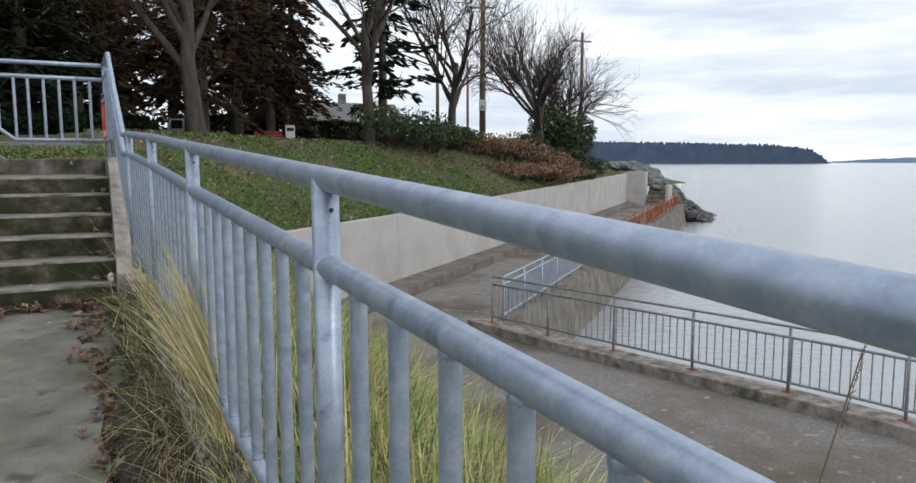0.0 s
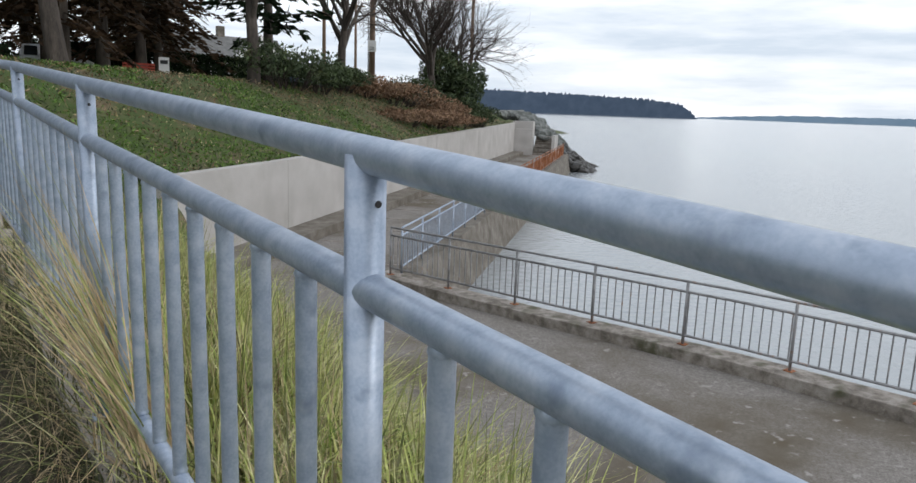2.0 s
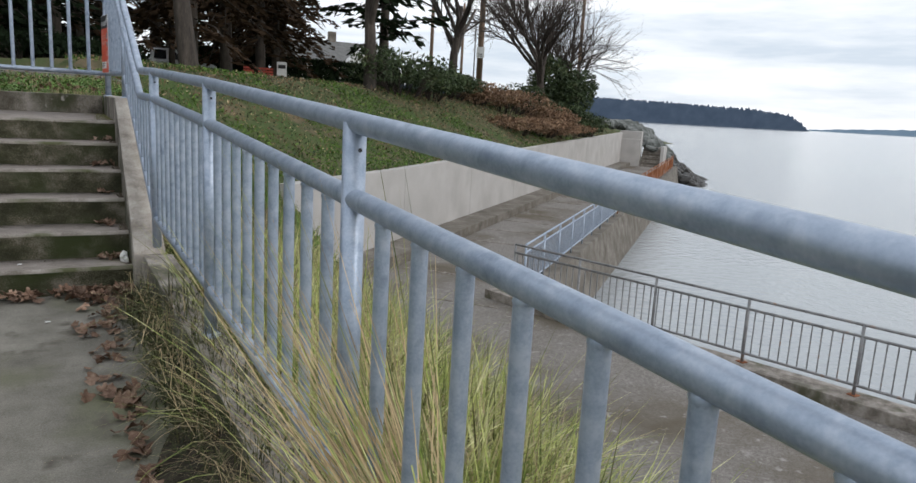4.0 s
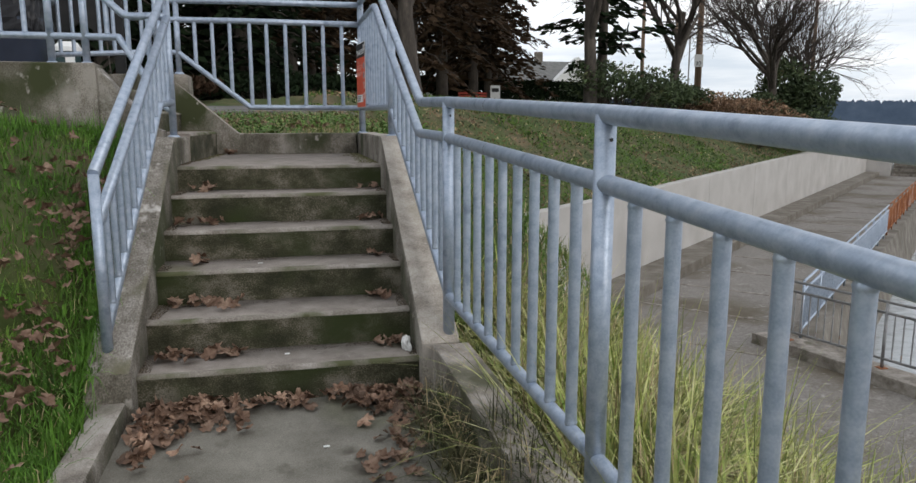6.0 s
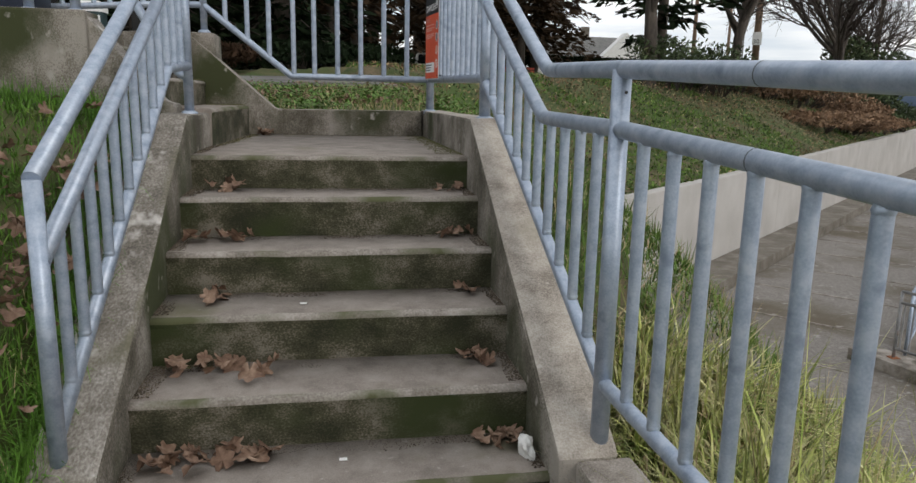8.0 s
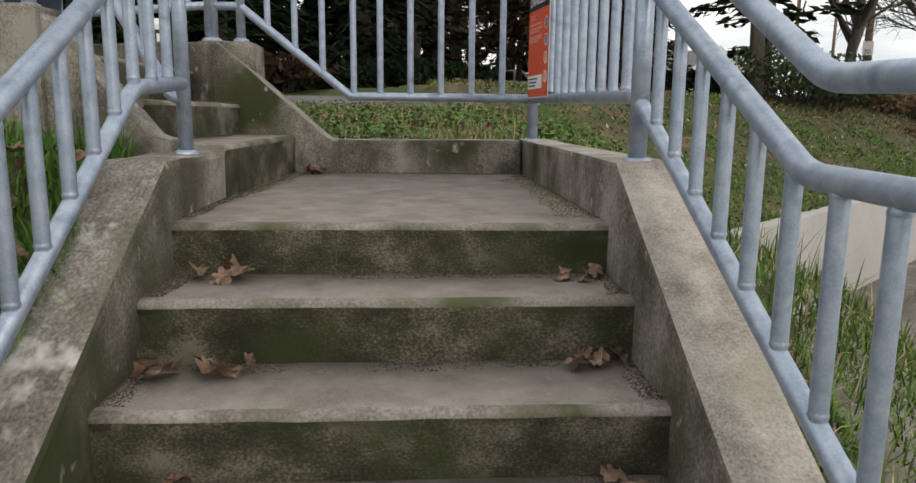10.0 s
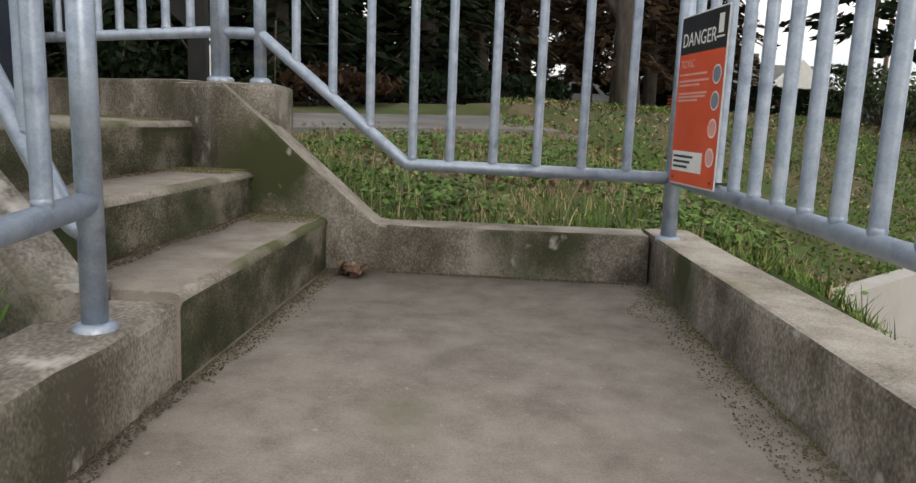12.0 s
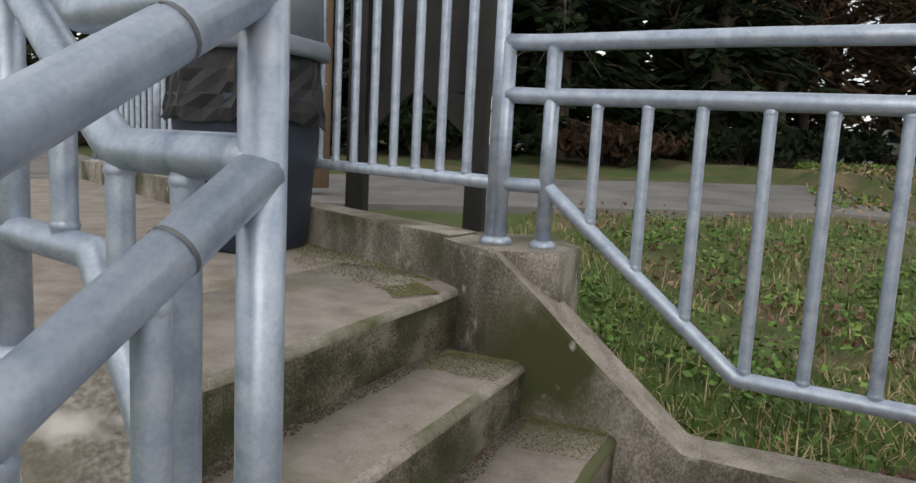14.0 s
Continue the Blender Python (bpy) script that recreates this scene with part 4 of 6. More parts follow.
def conifer_mesh(height, r, seed, skirt, density, needle, droop=0.25, gap=0.0):
    rg = random.Random(seed)
    wood, leaf = Mesher(), Mesher()
    wood.stick([Vector((0, 0, 0)), Vector((0.05, 0, height * 0.5)), Vector((0, 0, height))], [r, r * 0.65, 0.03], 9)
    n = int(density)
    for i in range(n):
        t = (i + rg.random()) / n
        h = lerp(skirt * height, height * 0.98, t ** 0.9)
        L = (height * 0.23) * (1 - t) ** 0.7 * rg.uniform(0.6, 1.15) + 0.4
        if rg.random() < gap:
            continue
        a = rg.uniform(0, 6.283)
        d = Vector((math.cos(a), math.sin(a), rg.uniform(-0.15, 0.2))).normalized()
        p = Vector((0, 0, h))
        pts = [p, p + d * L * 0.5 + Vector((0, 0, -droop * L * 0.2)), p + d * L + Vector((0, 0, -droop * L))]
        wood.stick(pts, [0.05, 0.035, 0.01], 3)
        m = int(8 + L * 9)
        for k in range(m):
            s = rg.uniform(0.12, 1.0)
            c = pts[0].lerp(pts[1], s * 2) if s < 0.5 else pts[1].lerp(pts[2], s * 2 - 1)
            side = Vector((-d.y, d.x, 0))
            c = c + side * rg.uniform(-1, 1) * L * 0.22 * (1.1 - s) + Vector((0, 0, rg.uniform(-0.28, 0.12)))
            a1 = (d * rg.uniform(0.4, 1) + side * rg.uniform(-0.9, 0.9) + Vector((0, 0, rg.uniform(-0.6, 0.1)))).normalized()
            leaf.quad(c, a1 * rg.uniform(0.2, 0.42), a1.cross(rnd_dir(rg)).normalized() * rg.uniform(0.12, 0.26))
    return wood, leaf


def conifer(label, height, r, seed, skirt, density, needle, places, group, droop=0.25, gap=0.0):
    wood, leaf = conifer_mesh(height, r, seed, skirt, density, needle, droop, gap)
    x, y, k = places[0]
    t = thing("conifer", label, "tree", group, at=(x, y, ground_z(x, y) - 0.1))
    wood.done("trunk", BARK, t, smooth=True)
    leaf.done("crown", needle, t)
    t.scale = (k, k, k)
    for i, (x, y, k) in enumerate(places[1:]):
        c = copy_thing(t, pose(x, y, ground_z(x, y) - 0.1, 0, 0, 57 * i + 31))
        c.scale = (k, k, k * (0.92 + 0.16 * ((i * 37) % 10) / 10))


def shrub(name, label, x, y, w, d, h, seed, leaves, leaf_mat, size=0.09, group="", rot=0.0, twigs=40, box_like=False, category="bush", base=None):
    """A bush of twigs and many small leaves, uneven in outline."""
    rg = random.Random(seed)
    t = thing(name, label, category, group, at=(x, y, (ground_z(x, y) if base is None else base) - 0.05))
    t.rotation_euler = (0, 0, rot)
    wood, leaf = Mesher(), Mesher()
    lumps = [(rg.uniform(-0.36, 0.36) * w, rg.uniform(-0.36, 0.36) * d, rg.uniform(0.45, 0.8) * h, rg.uniform(0.22, 0.4)) for _ in range(9)]
    for i in range(twigs):
        cx, cy, cz, k = rg.choice(lumps)
        tip = Vector((cx + rg.uniform(-0.3, 0.3) * w * k, cy + rg.uniform(-0.3, 0.3) * d * k, cz * rg.uniform(0.7, 1.25)))
        root = Vector((cx * 0.5, cy * 0.5, 0))
        wood.stick([root, root.lerp(tip, 0.5) + rnd_dir(rg) * 0.1, tip], [0.022, 0.014, 0.005], 3)
    for i in range(leaves):
        if box_like:
            c = Vector((rg.uniform(-0.5, 0.5) * w, rg.uniform(-0.5, 0.5) * d, rg.uniform(0.02, 1) * h))
            f = rg.random()
            if f < 0.45:
                c.z = h * rg.uniform(0.93, 1.02)
            elif f < 0.9:
                c.y = -0.5 * d * rg.uniform(0.93, 1.03)
        else:
            cx, cy, cz, k = rg.choice(lumps)
            v = rnd_dir(rg) * rg.uniform(0.7, 1.05)
            c = Vector((cx + v.x * w * k, cy + v.y * d * k, cz + v.z * h * k * 0.95))
            if c.z < 0.02:
                c.z = rg.uniform(0.02, 0.4 * h)
        a = rnd_dir(rg)
        leaf.quad(c, a * size * rg.uniform(0.6, 1.3), a.cross(rnd_dir(rg)).normalized() * size * rg.uniform(0.5, 1.0))
    wood.done("stem", TWIG, t)
    leaf.done("foliage", leaf_mat, t)
    return t


# bare street trees beyond the bank
bare_tree("bare leafless deciduous tree with upswept limbs above the bank", 19.5, 29.6, 15, 0.3, 5, kids=(9, 6, 5, 4))
bare_tree("bare leafless deciduous tree with a full rounded crown", 29.0, 34.3, 14, 0.32, 8, kids=(10, 7, 6, 4), spread_=0.62)
bare_tree("bare leafless twin-stemmed tree beside the dark bush", 33.6, 37.2, 12, 0.26, 12, lean=(0.18, 0), kids=(9, 7, 6, 4), spread_=0.62)
bare_tree("bare leafless deciduous tree by the road", 41, 52, 15, 0.3, 15, kids=(8, 6, 5, 3))
bare_tree("bare leafless deciduous tree with a thick bare trunk on the lawn", 3.9, 18.4, 17, 0.34, 21, kids=(8, 5, 5, 4), spread_=0.6)
bare_tree("tall bare tree with rising limbs beside the pine", 11.6, 22.0, 17, 0.3, 33, kids=(7, 5, 5, 3), spread_=0.7)
for i, (x, y) in enumerate([(-2.5, 22), (1.0, 30), (-7, 27), (5.5, 36), (-12, 24), (9, 42)]):
    bare_tree("leafless brown tree at the edge of the dark woods", x, y, 13 + i % 3 * 2, 0.2, 60 + i, kids=(8, 6, 5, 4), twig_mat=BUSHBROWN, group="woodland trees")

# evergreens
conifer("dark spreading pine with gaps between its boughs", 12, 0.26, 3, 0.16, 90, NEEDLE, [(13.6, 25.5, 1.0)], "pines", 0.1, 0.25)
conifer("tall dark evergreen with branches down to the ground", 19, 0.4, 4, 0.03, 190, NEEDLE,
        [(-5.2, 17.5, 0.8), (-8.6, 17.0, 0.85), (-12, 16, 0.9), (-17, 15, 0.9), (-1.6, 21, 0.75), (-6.5, 20.5, 0.95), (-10, 22.5, 1.0), (-14.5, 19, 0.95), (-3.5, 25, 0.9), (-19, 25, 1.1), (-8, 30, 1.1), (-24, 18, 1.0), (-28, 26, 1.1), (-15, 32, 1.15), (-1, 37, 1.0), (-33, 15, 1.0), (-22, 34, 1.2), (-38, 24, 1.2)], "dark evergreens", 0.35)
conifer("brown-tinged evergreen with drooping sparse boughs", 20, 0.34, 9, 0.13, 120, NEEDLE_BROWN,
        [(5.2, 27, 0.9), (11.8, 38.5, 0.75), (13.2, 42, 0.8), (7.8, 33, 1.0), (2.0, 33, 1.0), (10.5, 37, 0.95), (5.5, 44, 1.1), (-4, 44, 1.15), (0.0, 26.5, 0.8), (12, 50, 1.1)], "brown evergreens", 0.4, 0.1)
conifer("dark tall evergreen far behind the hedge", 17, 0.3, 14, 0.08, 120, NEEDLE,
        [(14, 56, 1.0), (8, 58, 1.2), (-10, 50, 1.2), (-24, 46, 1.2), (-36, 40, 1.2), (1, 58, 1.2)], "dark evergreens", 0.35)

# hedges and bushes on the crest of the bank
for i in range(7):
    shrub("hedge", "long clipped dark green hedge at the edge of the lawn", 7.5 + i * 2.35, 40.2 + i * 0.85, 2.5, 1.3, 2.1, 100 + i, 2200, NEEDLE, 0.2, "clipped hedges", 0.35, 20, True, "hedge")
for i, (x, y, w, h, m) in enumerate([(13.3, 22.6, 4.2, 2.1, BUSHLEAF), (15.6, 24.2, 3.5, 1.7, BUSHLEAF), (18.2, 27.0, 3.6, 1.5, BUSHLEAF), (20.5, 28.4, 2.6, 1.3, BUSHBROWN), (23, 29.5, 4.2, 1.5, BUSHBROWN), (25.5, 32.0, 3.2, 1.6, BUSHLEAF),
                                   (27.5, 31.5, 3.5, 1.5, BUSHBROWN), (30.2, 34.0, 3.5, 1.8, BUSHLEAF), (21.5, 25.6, 4.5, 1.0, BUSHBROWN), (24.5, 27.8, 4.5, 1.1, BUSHBROWN), (28.0, 30.2, 4.5, 1.2, BUSHBROWN), (32, 33, 3.5, 1.7, BUSHLEAF)]):
    shrub("bush", "scrubby evergreen bush on the crest of the bank" if m is BUSHLEAF else "reddish-brown bramble thicket on the bank", x, y, w, w * 0.8, h, 200 + i, 2600 if m is BUSHLEAF else 2200, m, 0.11, "bank bushes", 0, 60)
shrub("bush", "tall dark bush overhanging the end of the seawall", 32.2, 35.4, 4.2, 4.0, 4.6, 300, 6500, BUSHLEAF, 0.16, "bank bushes", base=0.6)
for i, (x, y, w, h) in enumerate([(-3.5, 15.6, 3.2, 0.9), (-0.5, 17.0, 3.0, 0.8), (-7.5, 14.8, 3.6, 1.2), (-11.5, 13.8, 3.6, 1.5), (1.5, 23, 3, 1.2), (-16, 12, 4, 1.7)]):
    shrub("bush", "low dark thicket under the trees beyond the road", x, y, w, w * 0.7, h, 320 + i, 1500, BUSHDARK if i % 3 == 0 else NEEDLE, 0.13, "roadside bushes", 0, 60)


# ---- grass ----
def grass_field(name, label, spots, material, lo, hi, width, droop, seed, n=3, spread_=0.5, base=None):
    """Blades rooted at spots (x, y); one object, too many to count."""
    rg = random.Random(seed)
    m = Mesher()
    for x, y, k in spots:
        z = (surf_z(x, y) if base is None else base(x, y)) - 0.02
        a = rg.uniform(0, 6.283)
        tilt = rg.uniform(0, spread_)
        d = Vector((math.cos(a) * tilt, math.sin(a) * tilt, 1)).normalized()
        s = Vector((-math.sin(a), math.cos(a), 0))
        m.blade(Vector((x, y, z)), d, s, rg.uniform(lo, hi) * k, width * rg.uniform(0.7, 1.3), rg.uniform(0.1, droop), n)
    return tagged(m.done(name, material), label, "grass", kind="stuff")


rg = random.Random(77)
spots = []
while len(spots) < 40000:
    x, y = rg.uniform(-3.0, -0.95), rg.uniform(-5.0, 0.42)
    if noise.noise(Vector((x * 1.5, y * 1.5, 7))) > -0.75 + 0.3 * rg.random() and not (x > -1.02 and y > -1.75):
        k = 0.75 + 0.5 * noise.noise(Vector((x * 2.2, y * 2.2, 1)))
        spots.append((x, y, k))
grass_field("lawn_grass", "lush green grass on the bank beside the stairs", spots, GRASS, 0.12, 0.3, 0.008, 1.0, 1, spread_=0.9)
grass_field("lawn_straw", "dry yellow blades in the grass beside the stairs", [p for p in spots[::7] if p[1] < -1.0], DRY, 0.1, 0.26, 0.006, 1.1, 21, spread_=1.3)
spots = []
while len(spots) < 26000:
    x, y = rg.uniform(-2.6, 4.0), 2.2 + 6.5 * rg.random() ** 2.1
    if x < -1.0 and y < 2.75 - (x + 1.2) * 0.55:
        continue
    spots.append((x, y, 0.8 + 0.7 * noise.noise(Vector((x * 1.6, y * 1.6, 3)))))
grass_field("bank_grass", "short patchy green grass behind the landing", spots, BANKGRASS, 0.1, 0.25, 0.009, 1.0, 2, spread_=1.0)
grass_field("bank_straw", "dry straw coloured grass behind the landing", [(x + 0.13, y + 0.1, 1.2) for x, y, k in spots[::2] if noise.noise(Vector((x * 0.8, y * 0.8, 13))) > -0.1], DRY, 0.08, 0.24, 0.007, 1.1, 3, spread_=1.3)
# tall dune grass below the guard rail
spots = []
while len(spots) < 3300:
    x, y = rg.uniform(1.08, 4.6), rg.uniform(-10.5, -0.4)
    t = (x - 1) / 3.6
    if rg.random() < (1.0 - 0.45 * t) and noise.noise(Vector((x * 0.9, y * 0.9, 2))) > -0.3:
        spots.append((x, y, lerp(1.0, 0.75, t) * (1.0 if y < -1.8 else 0.6)))
tufts = []
for x, y, k in spots:
    for _ in range(34):
        a, q = rg.uniform(0, 6.283), rg.random() ** 0.6 * 0.14
        tufts.append((x + q * math.cos(a), y + q * math.sin(a), k))
grass_field("dune_grass", "tall yellow-green dune grass on the slope below the guard rail", tufts, REED, 0.4, 1.2, 0.015, 1.5, 4, n=4, spread_=1.6)
grass_field("dune_straw", "pale dry stalks in the dune grass", tufts[::3], DRY, 0.4, 1.1, 0.008, 1.2, 5, n=4, spread_=1.8)


def on_path(x, y):
    return path_z(min(y, -1.56))


# clumps that grow over the kerb of the path
spots = []
for i in range(400):
    y = -2.0 - 8.0 * rg.random()
    cx = rail_x(y) - 0.02 - 0.16 * rg.random()
    dens = 1.2 if -7.6 < y < -3.2 else 0.8
    for _ in range(int(20 * dens)):
        spots.append((cx + rg.gauss(0, 0.05), y + rg.gauss(0, 0.06), rg.uniform(0.6, 1.15)))
# the duller blade colour includes the shade inside the clumps
grass_field("kerb_grass", "tangled straw and green grass over the path kerb", spots[::2], WEED, 0.15, 0.42, 0.006, 1.3, 6, n=4, spread_=1.7, base=lambda x, y: on_path(x, y) + 0.12)
grass_field("kerb_straw", "long dry straw stalks leaning over the path kerb", spots[1::5], DRY, 0.25, 0.6, 0.004, 1.2, 7, n=5, spread_=1.6, base=lambda x, y: on_path(x, y) + 0.15)
for nm, mt, n in (("dry_stalks", GOLD, 300), ("green_stalks", REED, 170)):
    m = Mesher()
    for i in range(n):
        if i % 3:
            p = Vector((rail_x(-5.75) + 0.07 + rg.gauss(0, 0.04), -5.76 + rg.gauss(0, 0.08), 0.12))
            d = Vector((-0.16 + rg.gauss(0, 0.13), 0.5 + rg.gauss(0, 0.16), 0.7 + rg.gauss(0, 0.1))).normalized()
            m.blade(p, d, Vector((0.6, -0.3, 0.1)).normalized(), rg.uniform(0.65, 1.45), rg.uniform(0.0035, 0.008), rg.uniform(0.02, 0.4), 6)
        else:
            p = Vector((rail_x(-5.6) - 0.03 + rg.gauss(0, 0.06), -5.5 + rg.gauss(0, 0.6), 0.08))
            d = Vector((-0.3 + rg.gauss(0, 0.4), 0.1 + rg.gauss(0, 0.6), 0.42)).normalized()
            m.blade(p, d, Vector((0.6, -0.3, 0.1)).normalized(), rg.uniform(0.35, 0.8), rg.uniform(0.0025, 0.005), rg.uniform(0.1, 0.9), 6)
    tagged(m.done(nm, mt), "leaning clump of golden dry stalks by the rail" if mt is GOLD else "green blades among the dry stalks by the rail", "grass", kind="stuff")
spots = []
for i in range(8000):
    y = -1.9 - 8.2 * rg.random()
    spots.append((rail_x(y) - 0.1 - abs(rg.gauss(0, 0.07)), y, rg.uniform(0.5, 1.2)))
grass_field("kerb_weeds", "dull green and brown weeds at the foot of the kerb", spots, WEED, 0.12, 0.4, 0.007, 1.1, 26, n=4, spread_=1.5, base=lambda x, y: on_path(x, y) + 0.02)
spots = [(rail_x(y) + rg.uniform(-0.1, 0.06), y, rg.uniform(0.5, 1.2)) for y in [-2.6 - 7.4 * rg.random() for _ in range(6200)]]
grass_field("kerb_top_weeds", "weeds growing across the top of the kerb", spots, WEED, 0.12, 0.38, 0.007, 1.2, 27, n=4, spread_=1.6, base=lambda x, y: on_path(x, y) + 0.24)
spots = [(rg.uniform(-1.03, -0.93), y, rg.uniform(0.7, 1.2)) for y in [-1.72 + 1.5 * rg.random() ** 1.4 for _ in range(2600)]]
grass_field("wall_top_grass", "grass lapping over the edge of the cheek wall", spots, GRASS, 0.08, 0.24, 0.008, 1.2, 28, spread_=1.2, base=lambda x, y: interp(y, [(-1.7, 0.2), (0.02, 1.26)]))
spots = [(-0.9 - 0.16 * rg.random(), -1.75 - 7 * rg.random(), rg.uniform(0.7, 1.2)) for _ in range(2500)]
grass_field("verge_grass", "grass and weeds along the west kerb of the path", spots, GRASS, 0.08, 0.28, 0.008, 1.0, 9, spread_=0.9, base=lambda x, y: on_path(x, y) + 0.08)

# rough grass on the slope beside the landing
spots = []
while len(spots) < 9000:
    x, y = 0.87 + 1.9 * rg.random() ** 1.6, rg.uniform(-1.2, 2.6)
    spots.append((x, y, rg.uniform(0.6, 1.2)))
grass_field("slope_grass", "rough dull grass on the slope beside the landing", spots, BANKGRASS, 0.1, 0.3, 0.009, 1.1, 41, spread_=1.1)
grass_field("slope_straw", "bleached straw on the slope beside the landing", spots[::4], DRY, 0.1, 0.32, 0.006, 1.1, 42, spread_=1.4)

# leafy litter and low growth on the far bank
rg = random.Random(401)
for nm, lab, mt, n, size in (("bank_weeds", "low ivy and weeds on the rough bank", BUSHLEAF, 16000, 0.05), ("bank_litter", "fallen brown leaves and dead stems on the rough bank", BUSHBROWN, 14000, 0.045), ("bank_dry_stems", "bleached dry grass stems on the rough bank", DRY, 7000, 0.04), ("bank_tufts", "green tussocks on the rough bank", BANKGRASS, 18000, 0.055)):
    m = Mesher()
    k = 0
    while k < n:
        u, v = rg.uniform(-9, 48), rg.uniform(0.25, 11)
        q = WALL_A + WALL_D * u - WALL_N * v
        if (q.y < 9 and q.x < 4.5) or q.y < 3.2 or q.x < 0.3 or rg.random() > 1.15 - u / 60:
            continue
        f = noise.noise(Vector((q.x * 0.35, q.y * 0.35, 9)))
        if (nm == "bank_litter" and f < -0.1 - u * 0.01) or (nm == "bank_tufts" and f > 0.1 - 0.02 * u):
            continue
        c = Vector((q.x, q.y, ground_z(q.x, q.y) + rg.uniform(0, 0.14)))
        a = (rnd_dir(rg) + Vector((0, 0, 0.5))).normalized()
        m.quad(c, a * size * rg.uniform(0.6, 1.7), a.cross(rnd_dir(rg)).normalized() * size * rg.uniform(0.4, 1.0))
        k += 1
    tagged(m.done(nm, mt), lab, "undergrowth", kind="stuff")

# broad-leaved weeds among the grass behind the landing
rg = random.Random(733)
m = Mesher()
for _ in range(2400):
    x, y = rg.uniform(-1.6, 4.4), 2.3 + 5.5 * rg.random() ** 1.5
    if (x < -0.9 and y < 2.85 - (x + 1.2) * 0.55) or noise.noise(Vector((x * 1.3, y * 1.3, 51))) < -0.05:
        continue
    c = Vector((x, y, ground_z(x, y)))
    for _ in range(rg.randint(5, 9)):
        d = Vector((rg.gauss(0, 0.5), rg.gauss(0, 0.5), 0.9)).normalized()
        a = Vector((rg.gauss(0, 1), rg.gauss(0, 1), rg.gauss(0, 0.4))).normalized()
        size = rg.uniform(0.012, 0.028)
        m.quad(c + d * rg.uniform(0.04, 0.16), a * size, a.cross(d).normalized() * size * 1.3)
tagged(m.done("bank_leaves", LEAFY), "bright green broad-leaved weeds behind the landing", "weeds", kind="stuff")

# ---- park road and path ----
road_c, road_d = Vector((-4.5, 8.3)), Vector((0.89, 0.456))
road_n = Vector((-0.456, 0.89))


def ribbon(name, label, centre, d, n, k0, k1, half, lift, material, category):
    """A strip of paving laid on the ground, with thickness."""
    rings = []
    for i in range(41):
        k = lerp(k0, k1, i / 40)
        ws = (-half, -half * 0.4, half * 0.4, half)
        qs = [centre + d * k + n * (w + 0.1 * noise.noise(Vector((k * 0.6, w, 1)))) for w in ws]
        tops = [(q.x, q.y, ground_z(q.x, q.y) + lift) for q in qs]
        rings.append(tops + [(tops[3][0], tops[3][1], tops[3][2] - 0.6), (tops[0][0], tops[0][1], tops[0][2] - 0.6)])
    return tagged(part(name, loft(rings), material), label, category, kind="structure")


ribbon("road", "narrow grey asphalt park road", road_c, road_d, road_n, -26, 6.3, 1.7, 0.07, ASPHALT, "road")
ribbon("pavement", "grey asphalt path beside the platform", Vector((-4.6, 4.9)), Vector((-0.89, 0.456)), road_n * -1, -2.2, 14, 1.25, 0.06, ASPHALT, "path")
ribbon("pavement_west", "grey asphalt path west of the platform", Vector((-7.5, 2.4)), Vector((-1, 0.1)), Vector((0.1, 1)), -1.6, 14, 1.7, 0.06, ASPHALT, "path")

# ---- bin, notice board and things by the platform ----
bin_ = thing("trash_bin", "dark navy plastic trash bin with a black liner, on the platform", "trash bin", at=(-2.48, 2.42, 1.668))


def squircle(w, d, z, n=28, p=4.0):
    out = []
    for i in range(n):
        a = 2 * math.pi * i / n
        c, s = math.cos(a), math.sin(a)
        out.append((abs(c) ** (2 / p) * math.copysign(w / 2, c), abs(s) ** (2 / p) * math.copysign(d / 2, s), z))
    return out


bm = loft([squircle(0.44, 0.44, 0.0), squircle(0.46, 0.46, 0.02), squircle(0.54, 0.54, 0.62), squircle(0.56, 0.56, 0.66)])
part("body", bm, NAVY, bin_, smooth=True)
bm = bmesh.new()
rings = []
for k in range(7):
    z = lerp(0.55, 0.86, k / 6)
    ring = []
    for i, (x, y, _) in enumerate(squircle(0.58 - 0.01 * k, 0.58 - 0.01 * k, z, 64)):
        f = 1 + (0.06 * noise.noise(Vector((i * 0.5, k * 0.7, 4))) + 0.06 * noise.noise(Vector((i * 1.3, k * 0.9, 8)))) * (1.5 - k / 6)
        ring.append(bm.verts.new((x * f, y * f, z + (0.06 * noise.noise(Vector((i * 0.45, 0, 2))) if k == 0 else 0))))
    rings.append(ring)
for a, b in zip(rings, rings[1:]):
    for j in range(64):
        bm.faces.new((a[j], a[(j + 1) % 64], b[(j + 1) % 64], b[j]))
part("liner", bm, BAG, bin_, "crumpled black plastic liner folded over the rim")
part("rim", loft([squircle(0.6, 0.6, 0.84), squircle(0.61, 0.61, 0.86), squircle(0.61, 0.61, 0.9), squircle(0.59, 0.59, 0.915)]), GREYPLASTIC, bin_, "blue-grey plastic rim", smooth=True)
part("hood", loft([squircle(0.56, 0.56, 0.9), squircle(0.54, 0.54, 1.15), squircle(0.5, 0.5, 1.3), squircle(0.3, 0.3, 1.38)]), GREYPLASTIC, bin_, "blue-grey plastic hood", smooth=True)

